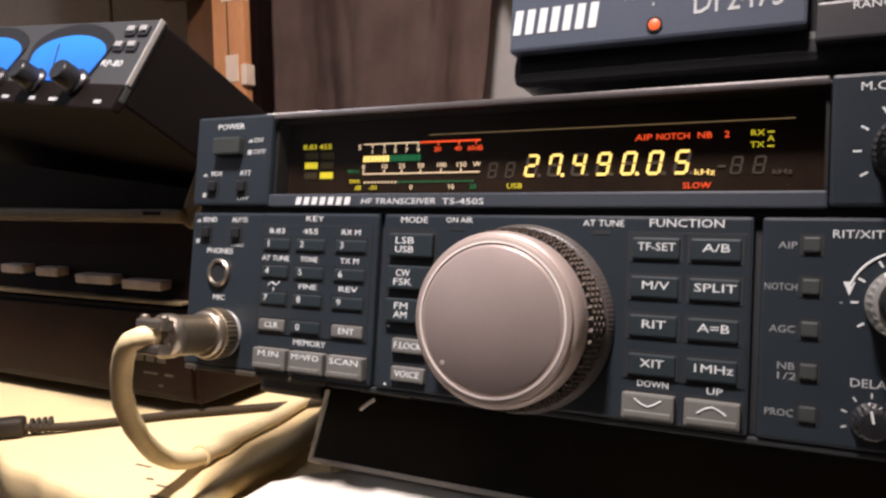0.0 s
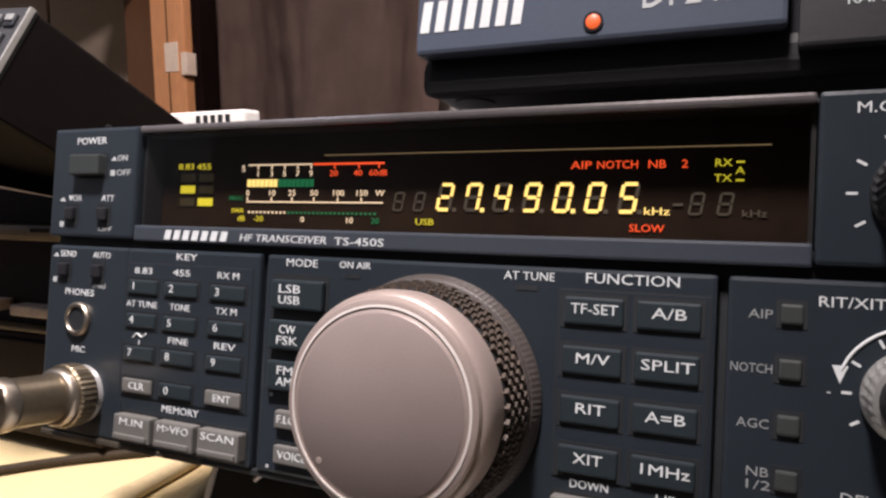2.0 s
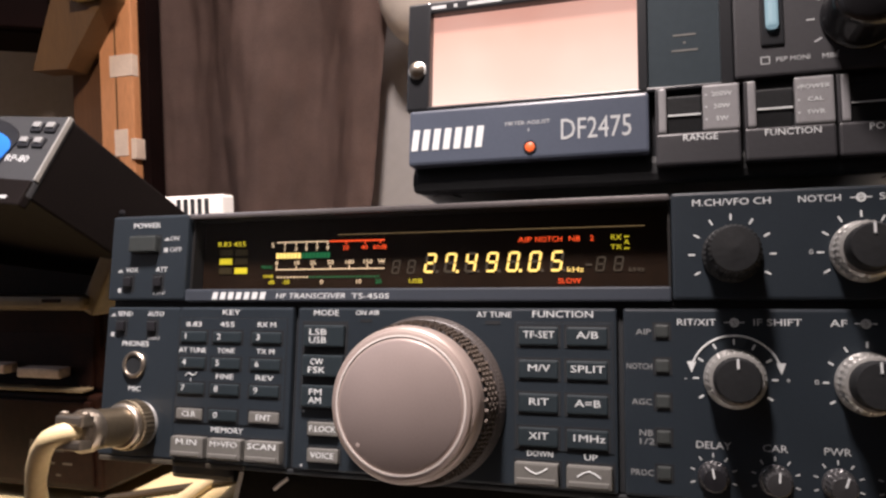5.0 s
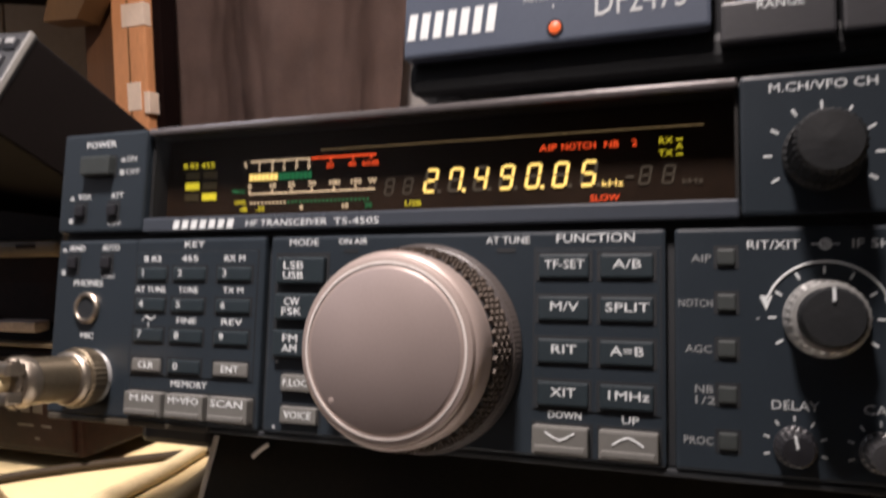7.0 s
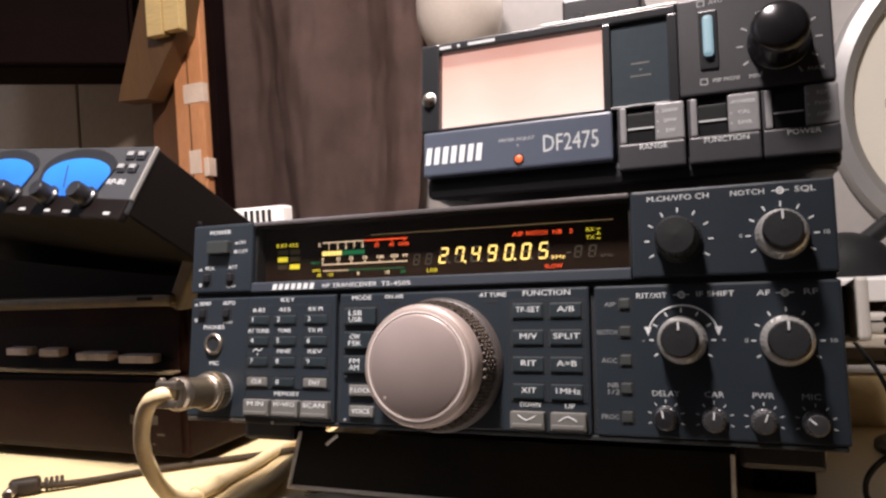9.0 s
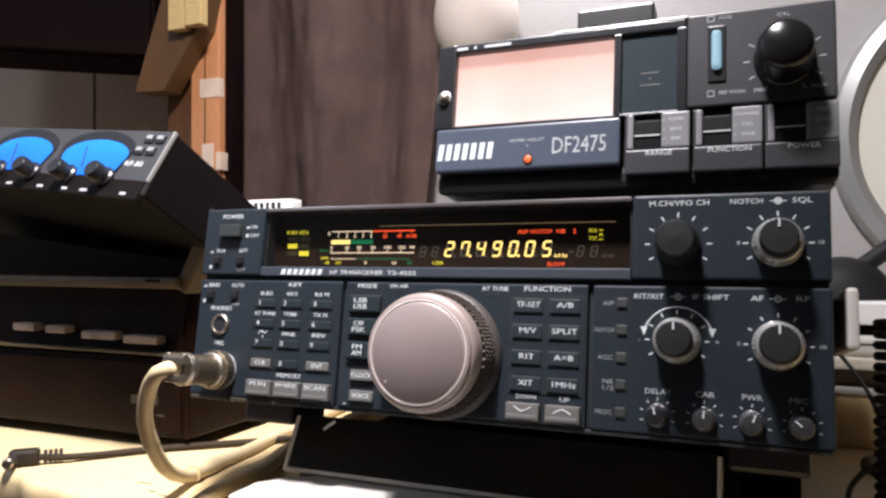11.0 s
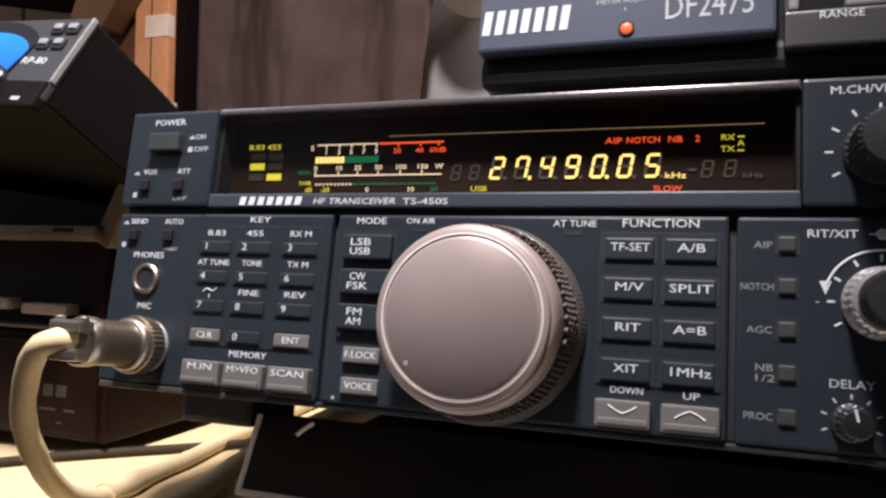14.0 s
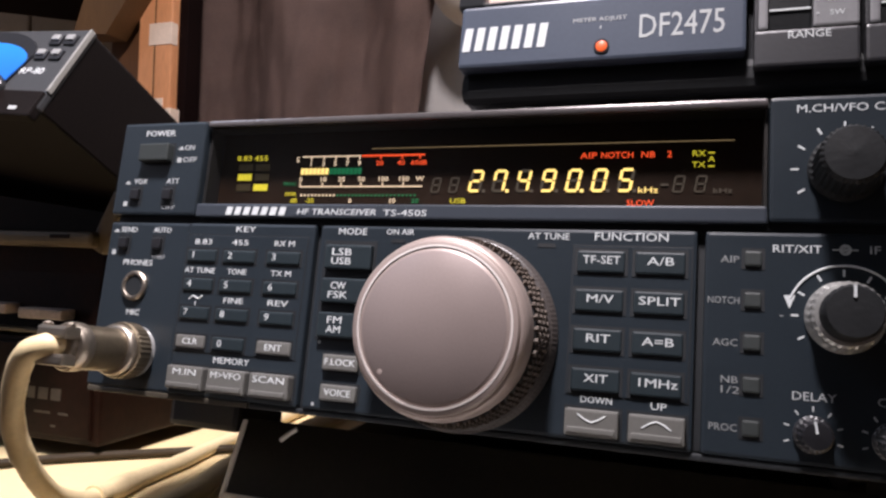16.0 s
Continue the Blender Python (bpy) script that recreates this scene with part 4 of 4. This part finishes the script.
# ---- under the raised front of the radio ----
def low_unit():
    t = thing("low_unit", pose(0.0463, 0.0202, 0.75), "low black-fronted unit with a light rim under the radio", "electronic unit")
    lean = pose(-0.002, 0.0, 0.0195, -28)
    part("body", merge(block(0, 186, 15, 106, 0, 25, 1.2), block(0, 185.5, 3, 38, 0, 18, 1.0)), BLACK, t)
    part("front_glass", moved(block(-2, 188, -1.2, 1.2, 0, 25.4, 0.5), lean), SMOKED, t, "dark smoked front panel")
    part("rim", moved(merge(block(-3.6, 189.6, -1.9, 1.6, -1.7, 0.2, 0.6), block(-3.6, -1.7, -1.9, 1.6, -1.5, 24.6, 0.6), block(187.9, 189.6, -1.9, 1.6, -1.5, 24.6, 0.6)), lean), PALE_RIM, t, "thin pale rim with worn corners")
    part("clip", merge(block(-5, 4, 13, 20, 23, 30.5, 2.0), block(-1.5, 2.5, 14, 18, 29.5, 33.5, 1.2), block(6, 12, 15, 19, 24, 31, 1.5)), MATT, t, "small black clips on the top corner")
    part("chip_mark", moved(tube([(13, -1.5, 19.0), (15.4, -1.5, 21.4), (18, -1.5, 23.4)], 0.8, 3, 6, 0.001), lean), PALE_RIM, t)


def white_slab():
    t = thing("white_slab", pose(0.0367, -0.0402, 0.75), "flat white plastic base with rounded corners in front of the black unit", "plastic base")
    out = []
    for cx, cy, a0 in ((168, 41, 0), (22, 41, 90), (22, 22, 180), (168, 22, 270)):
        for i in range(7):
            a = radians(a0 + 15 * i)
            out.append((cx + 20 * math.cos(a), cy + 20 * math.sin(a)))
    bm = bmesh.new()
    lo = [bm.verts.new((x * 0.001, y * 0.001, 0)) for x, y in out]
    hi = [bm.verts.new((x * 0.001, y * 0.001, 0.0174)) for x, y in out]
    bm.faces.new(lo[::-1])
    bm.faces.new(hi)
    for i in range(len(out)):
        j = (i + 1) % len(out)
        bm.faces.new((lo[i], lo[j], hi[j], hi[i]))
    rim = [e for e in bm.edges if min(e.verts[0].co.z, e.verts[1].co.z) > 0.017]
    bmesh.ops.bevel(bm, geom=rim, offset=0.0035, segments=4, affect="EDGES")
    part("shell", bm, SLAB, t, "", True)
    part("seam", block(22, 168, 1.85, 2.3, 8.0, 8.5), PAD, t)


low_unit()
white_slab()


def dark_filler_box():
    # added box that thickens the dark under the radio; no real one stands here
    t = thing("dark_filler_box", pose(0.239, 0.115, 0.75), "added dark box in the shade under the radio", "box")
    part("body", block(0, 27, 0, 60, 0, 24, 1.0), BROWN, t)
    part("lid", block(-0.6, 27.6, -0.6, 60.6, 24.1, 27.4, 0.5), BLACK, t)


dark_filler_box()


# ---- the stack beside the radio ----
def stacked_units():
    low = thing("lower_amplifier", pose(-0.36, 0.08, 0.75), "dark brown amplifier at the bottom of the stack", "amplifier")
    part("case", block(0, 288, 0, 230, 7, 56, 2.0), BROWN, low)
    part("face_panel", block(4, 284, -1.6, 1, 10, 53, 1.0), BROWN, low)
    for x in (20, 260):
        for y in (20, 200):
            part("foot", lathe([(8, 0), (8, 7.4)], segs=18), BLACK, low).matrix_local = pose(x * 0.001, y * 0.001, 0.0074, -90)
    for x, z, w, h in ((255, 21, 10, 1.0), (268, 21, 6, 1.0), (262, 15, 3, 1.0), (104, 44, 14, 1.6)):
        bar(x, z, w, h, PAD_DIM, low, -1.6)
    for i, x in enumerate((244, 252, 260)):
        part("maker_mark", prism([(x, 27), (x + 6, 27), (x + 6.4, 32.5), (x + 0.4, 32.5)], -1.8, -1.5), PAD_DIM, low)
    up = thing("upper_amplifier", pose(-0.36, 0.08, 0.8062), "dark brown tape unit with a row of dull keys", "tape unit")
    part("case", block(0, 284, 6, 230, 0, 50, 3.0), BROWN, up)
    part("face_panel", moved(block(3, 281, 0, 3, 0, 42, 1.0), pose(0, 0.003, 0.002, -6)), BROWN, up)
    part("top_lip", merge(block(0, 284, -4, 40, 43, 50.5, 2.6), moved(block(-3, 6, 0, 60, 0, 40, 1.5), pose(0.280, 0.0, 0.0425, 0, 28, 0))), BROWN_TOP, up, "olive lip along the top, lightened for the light on its bevel")
    part("lip_dent", block(258, 270, -4.3, -3.0, 47, 49, 0.3), BROWN, up)
    for x, w, z in ((140, 20, 13.0), (171, 18, 12.4), (204, 28, 10.0), (240, 27.5, 8.6)):
        part("piano_key", block(x, x + w, -4.4, 4, z, z + 5.0, 1.0), KEYCAP, up, "dull key, its lit top put into the colour")
    part("key_rail", block(2, 282, -4.6, 3, 2.0, 3.6, 0.4), BROWN_TOP, up)


stacked_units()


def console():
    """The tilted console with two blue screens, on top of the stack."""
    turn = pose(0, 0, 0, -29.5, 6, -7)
    m = Matrix.Translation(Vector((-0.0516, 0.0476, 0.9391)) - turn @ Vector((0, -0.0015, 0.042))) @ turn
    t = thing("tilted_meter_console", m, "black console tilted back with two lit blue screens, on the stack", "control console")
    part("case", block(-290, -0.4, 1, 92, 0, 41.5, 1.2), CONSOLE, t, "black metal case")
    part("front_panel", block(-290.4, 0, -1.5, 2, 0, 42, 0.9), SLATE, t, "grey front panel")
    part("edge_trim", block(-0.6, 0.4, -1.9, 0.4, 8.4, 41.8, 0.25), TRIM, t, "bright worn edge")
    part("lower_lip", block(-290.4, -0.2, -2.6, 2, -4.6, 8.0, 1.0), CONSOLE, t)
    for x in (-28.5, -100.5):
        out = [(x - 58, 9), (x - 4, 9), (x - 1, 12)] + [(x - 29 + 33 * math.cos(radians(a)), 27 + 13.4 * math.sin(radians(a))) for a in range(0, 181, 12)]
        part("screen_bezel", prism(out, -2.3, -1.2), BLACK, t)
        ins = [(x - 27.5 + (a - x + 29) * 0.90, 20.6 + (b - 24) * 0.80) for a, b in out]
        s = part("screen", prism(ins, -2.6, -2.0), SCREEN_BLUE, t, "lit blue screen")
        part("needle", moved(block(-0.4, 0.4, -2.8, -2.5, 0, 16), pose((x - 32) * 0.001, 0, 0.014, 0, -24, 0)), METER_BLACK, s)
    for i, (x, z) in enumerate(((-16.5, 35.6), (-7.5, 35.6), (-19.5, 27.4), (-10.0, 27.4))):
        k = part("push_button", block(x - 3.6, x + 3.6, -2.6, -1, z - 2.6, z + 2.4, 0.6), BLACK, t)
        part("button_cap", block(x - 2.4, x + 2.4, -3.4, -2.2, z - 0.6, z + 2.2, 0.5), RING, k, "pale grey cap")
    letters("RP-80", -19.0, 18.8, 3.4, INK, t, -1.5, 15.0)
    for x in (-34, -68, -104, -140):
        part("rotary_knob", lathe([(6.6, 0), (6.6, 2), (5.6, 3), (5.3, 10), (4.6, 11), (0.3, 11.2)], (x, -2.2, 7.5), 32), BLACK, t, "small glossy black knob", True)
    for x, w in ((-12, 5), (-46, 7), (-64, 5), (-88, 6), (-120, 6)):
        bar(x, -1.2, w, 1.7, INK_DIM, t, -2.6)
    for y, z in ((46, 20), (60, 8)):
        part("side_screw", moved(lathe([(1.6, 0), (1.6, 0.5), (0.6, 0.8)], segs=14), pose(-0.0004, y * 0.001, z * 0.001, 0, 0, 90)), BLACK, t)


console()


def gap_wedge():
    """An added dark wedge that fills the shaded gap under the console."""
    t = thing("gap_filler", pose(-0.36, 0, 0.8569), "added dark wedge filling the shaded gap under the tilted console", "wedge")
    bm = bmesh.new()
    a = [bm.verts.new((0.0, y * 0.001, z * 0.001)) for y, z in ((84, 0), (84, 42), (110, 30), (110, 0))]
    b = [bm.verts.new((0.284, y * 0.001, z * 0.001)) for y, z in ((84, 0), (84, 9), (110, 1.5), (110, 0))]
    bm.faces.new(a)
    bm.faces.new(b[::-1])
    for i in range(4):
        j = (i + 1) % 4
        bm.faces.new((a[i], b[i], b[j], a[j]))
    bmesh.ops.recalc_face_normals(bm, faces=bm.faces[:])
    part("block", bm, BROWN, t)


gap_wedge()


def white_adapter():
    t = thing("white_adapter", pose(-0.117, 0.165, 0.8569), "white ribbed power adapter standing on the stack behind the console", "power adapter")
    part("body", block(-4, 62, 0, 13, 0, 53.4, 1.8), WHITE, t)
    for i in range(5):
        part("rib", block(30 + 5.0 * i, 32.6 + 5.0 * i, -0.9, 3, 30, 51.2, 0.3), GROOVE, t)


white_adapter()


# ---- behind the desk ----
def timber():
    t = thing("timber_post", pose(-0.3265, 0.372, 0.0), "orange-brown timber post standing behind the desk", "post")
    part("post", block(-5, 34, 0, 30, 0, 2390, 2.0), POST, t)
    part("side_board", block(-46, -5.5, 8, 28, 0, 1300, 1.0), BACK_BOARD, t)
    # dark strip put in for the shaded gap between post and curtain
    part("gap_shade_strip", block(34.2, 44, 10, 30, 0, 2390, 0.5), SHELF, t)
    part("tape_band", block(8, 34.6, -0.8, 8, 1045, 1066, 0.4), TAPE, t, "pale strip of tape")
    part("tape_patch", block(11, 27, -0.8, 8, 968, 994, 0.6), TAPE, t, "pale patch of tape")
    part("clip", block(32, 38.5, -3, 10, 964, 984, 1.0), TAPE, t)
    part("seam_strip", block(14.2, 15.6, -0.5, 2, 800, 1200, 0.2), STRUT, t)
    b = thing("timber_bracket", pose(-0.332, 0.336, 1.107), "timber strut in shade brown with two pale sawn blocks under the cupboard", "bracket")
    part("strut", prism([(-55, -54), (-14, -56), (34, 8), (46, 60), (-8, 70)], 10, 36), STRUT, b)
    for x in (3, 26):
        part("sawn_block", block(x, x + 21, -2, 9.5, 4 + x * 0.1, 90, 1.0), TIMBER, b, "pale sawn timber block")


def dark_shelf():
    t = thing("dark_cupboard", pose(-0.396, 0.348, 1.092, 0, 0, 37), "dark brown wooden corner cupboard over the stack", "cupboard")
    part("body", block(-330, 26, 0, 85, 0, 420, 2.0), SHELF, t)
    part("door", block(-326, 22, -12, -0.5, 1.5, 414, 2.0), SHELF, t)


def wall_panel():
    """Boards on the wall under the cupboard, with a seam."""
    for i, (a, b) in enumerate(((-1.25, -0.556), (-0.552, -0.385))):
        ob = part("wall_board", block(a, b, 0.440, 0.4585, 0.78, 1.6, 0.002, 1.0), BOARD)
        tagged(ob, "grey-brown wall board with a dark seam beside it", "wall board", kind="structure")


def curtain():
    t = thing("curtain", pose(0, 0.425, 0), "dark brown cloth curtain hanging in soft folds", "curtain")
    bm = bmesh.new()
    nx, nz, rows = 130, 110, []
    for j in range(nz + 1):
        z = 0.72 + 1.1 * j / nz
        row = []
        for i in range(nx + 1):
            u = i / nx
            x0, x1 = -0.321 - 0.008 * (z - 0.95) / 0.2, -0.064 + 0.022 * (z - 0.91) / 0.2
            x = x0 + (x1 - x0) * u
            fold = 0.009 * math.sin(u * 14 + 2.2 * math.sin(5 * z)) * (0.4 + u) + 0.016 * noise.noise(Vector((x * 13, z * 3.0, 0))) + 0.008 * noise.noise(Vector((x * 38, z * 8, 3))) + 0.0025 * noise.noise(Vector((x * 90, z * 40, 7))) - (0.012 if u < 0.05 else 0)
            row.append(bm.verts.new((x, fold, z)))
        rows.append(row)
    for a, b in zip(rows, rows[1:]):
        for i in range(nx):
            bm.faces.new((a[i], a[i + 1], b[i + 1], b[i]))
    bmesh.ops.solidify(bm, geom=bm.faces[:], thickness=0.0015)
    part("cloth", bm, CURTAIN, t, "", True)
    part("rail", block(-0.36, 0.02, -0.006, 0.006, 1.81, 1.83, 0.002, 1.0), BLACK, t)


def wall_lamp():
    t = thing("wall_lamp", pose(-0.002, 0.40, 1.052), "beige rounded shade of a wall lamp beside the curtain", "lamp")
    bm = bmesh.new()
    rings = []
    for k in range(12):
        a = radians(-80 + 160 * k / 11)
        rings.append([bm.verts.new((0.042 * math.cos(a) * math.cos(2 * math.pi * i / 32), 0.042 * math.cos(a) * math.sin(2 * math.pi * i / 32), 0.05 + 0.055 * math.sin(a))) for i in range(32)])
    for a, b in zip(rings, rings[1:]):
        for i in range(32):
            bm.faces.new((a[i], a[(i + 1) % 32], b[(i + 1) % 32], b[i]))
    bm.faces.new(rings[0][::-1])
    bm.faces.new(rings[-1])
    part("shade", bm, SHADE, t, "", True)
    part("bracket", block(-4, 4, 36, 60, 40, 60, 1), BLACK, t)


def wall_clock():
    t = thing("wall_clock", pose(0.450, 0.4595, 0.972), "round white wall clock with a broad silver rim", "clock")
    part("rim", lathe([(140, 0), (142, 6), (138, 20), (128, 24), (121, 18), (120, 10)], segs=96), RING, t, "broad silver-grey rim", True)
    part("face", lathe([(121, 0), (121, 12)], segs=96), CLOCK_FACE, t, "cream clock face")
    for i in range(4):
        part("hour_mark", moved(block(-3.5, 3.5, -13.0, -11.5, 78, 96, 0.5), pose(0, 0, 0, 0, 90 * i, 0)), BLACK, t)
    part("pointer", moved(block(-2.5, 2.5, -15, -13.5, -10, 62), pose(0, 0, 0, 0, 60, 0)), BLACK, t)
    part("pointer", moved(block(-1.8, 1.8, -16.5, -15.2, -14, 88), pose(0, 0, 0, 0, -40, 0)), BLACK, t)
    part("hub", lathe([(6, 12), (6, 18), (4, 19)], segs=24), CHROME, t, "", True)


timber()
dark_shelf()
wall_panel()
curtain()
wall_lamp()
wall_clock()


# ---- to the right of the radio ----
def right_corner():
    t = thing("cream_box", pose(0.262, 0.245, 0.75), "low cream box standing at the back of the desk", "box")
    part("body", block(0, 280, 0, 110, 0, 33, 2.5), CREAM, t)
    part("lid", block(-1, 281, -1, 111, 33.1, 36, 0.8), SLAB, t)
    # brown board put in for the shadow gap between cream box and router
    t = thing("shadow_gap_board", pose(0.262, 0.262, 0.7862), "brown board filling the shadow gap above the cream box", "book")
    part("gap_core", block(0, 258, 0, 90, 1.4, 10.2, 0.5), surface("gap_core_brown", (0.10, 0.07, 0.035), 0.6), t)
    for z in (0, 10.3):
        part("gap_face", block(-1, 260, -1, 92, z, z + 1.2, 0.4), surface("gap_face_brown", (0.14, 0.09, 0.045), 0.6), t)
    t = thing("white_router", pose(0.262, 0.252, 0.7979), "white rounded plastic router on the brown gap board", "router")
    part("shell", block(0, 250, 0, 95, 7.4, 21.6, 5, segs=4), SLAB, t, "", True)
    part("base", block(-2, 252, -3, 96, 0, 7.6, 1.5), surface("beige_plastic", (0.55, 0.50, 0.41), 0.5), t, "beige base plate")
    part("band", block(6, 244, -0.4, 2, 15.5, 16.5, 0.3), GROOVE, t)
    t = thing("paper_pad", pose(0.255, 0.25, 0.8198), "white paper pad lying on the router", "paper pad")
    # dark slab standing for the shaded gap between pad and router
    part("gap_backing", block(4, 268, 8, 108, 0, 6.2, 0.6), BROWN, t, "dark slab for the shaded gap under the sheets")
    part("sheets", block(0, 270, 0, 110, 6.3, 20, 1.0), surface("white_paper", (0.8, 0.8, 0.78), 0.7, vary=0.04), t)
    part("hole", lathe([(4, 0), (4, 0.6)], (47, 0, 9), 18), BLACK, t)
    t = thing("headphones", pose(0.302, 0.30, 0.8400), "black padded headphones lying on the paper pad", "headphones")
    bm = bmesh.new()
    bmesh.ops.create_uvsphere(bm, u_segments=32, v_segments=16, radius=0.032)
    for v in bm.verts:
        v.co = Vector((v.co.x, v.co.y * 0.8, max(-0.0001, v.co.z * 0.9)))
    bmesh.ops.remove_doubles(bm, verts=bm.verts[:], dist=1e-5)
    part("ear_cushion", bm, MATT, t, "", True)
    part("headband", tube([(0.01, 0, 0.02), (0.05, 0.01, 0.045), (0.11, 0.01, 0.045), (0.15, 0, 0.01)], 0.006, 8, 12), MATT, t, "", True)
    t = thing("microphone_stand", pose(0.328, 0.20, 0.75), "chrome upright with two clamp screws", "stand")
    part("upright", block(-4, 10, -5, 5, 4, 170, 2.5, segs=3), CHROME, t, "", True)
    part("base", lathe([(30, 0), (30, 3), (26, 5)], segs=40), BLACK, t).matrix_local = pose(0.003, 0, 0, -90)
    for z in (128, 152):
        part("clamp_screw", lathe([(3.4, 4), (3.4, 9), (2.4, 10)], (-2, 0, z), 20), CHROME, t, "", True)
    t = thing("coiled_cord", pose(0.296, 0.055, 0.75), "black coiled microphone cord hanging beside the radio", "cord")
    pts = []
    for i in range(22 * 12 + 1):
        a = 2 * math.pi * i / 12
        pts.append((0.0065 * math.cos(a), 0.0065 * math.sin(a), 0.0026 + 0.0042 * i / 12))
    part("coil", tube(pts, 0.0019, 1, 8), MATT, t, "", True)
    part("loop", tube([(-0.004, 0.0, 0.040), (-0.012, 0.001, 0.034), (-0.0165, 0.002, 0.026), (-0.015, 0.002, 0.018), (-0.004, 0.0, 0.013)], 0.0011, 8, 8), MATT, t, "thin black loop of wire", True)
    t = thing("thin_lead", pose(0.28, 0.12, 0.75), "thin dark lead drooping beside the radio", "cable")
    part("wire", tube([(-0.003, 0.11, 0.085), (0.006, 0.09, 0.07), (0.022, 0.05, 0.045), (0.028, 0.02, 0.012), (0.02, 0.0, 0.002), (0.05, -0.02, 0.002)], 0.0012, 8, 8), BLACK, t, "", True)


right_corner()
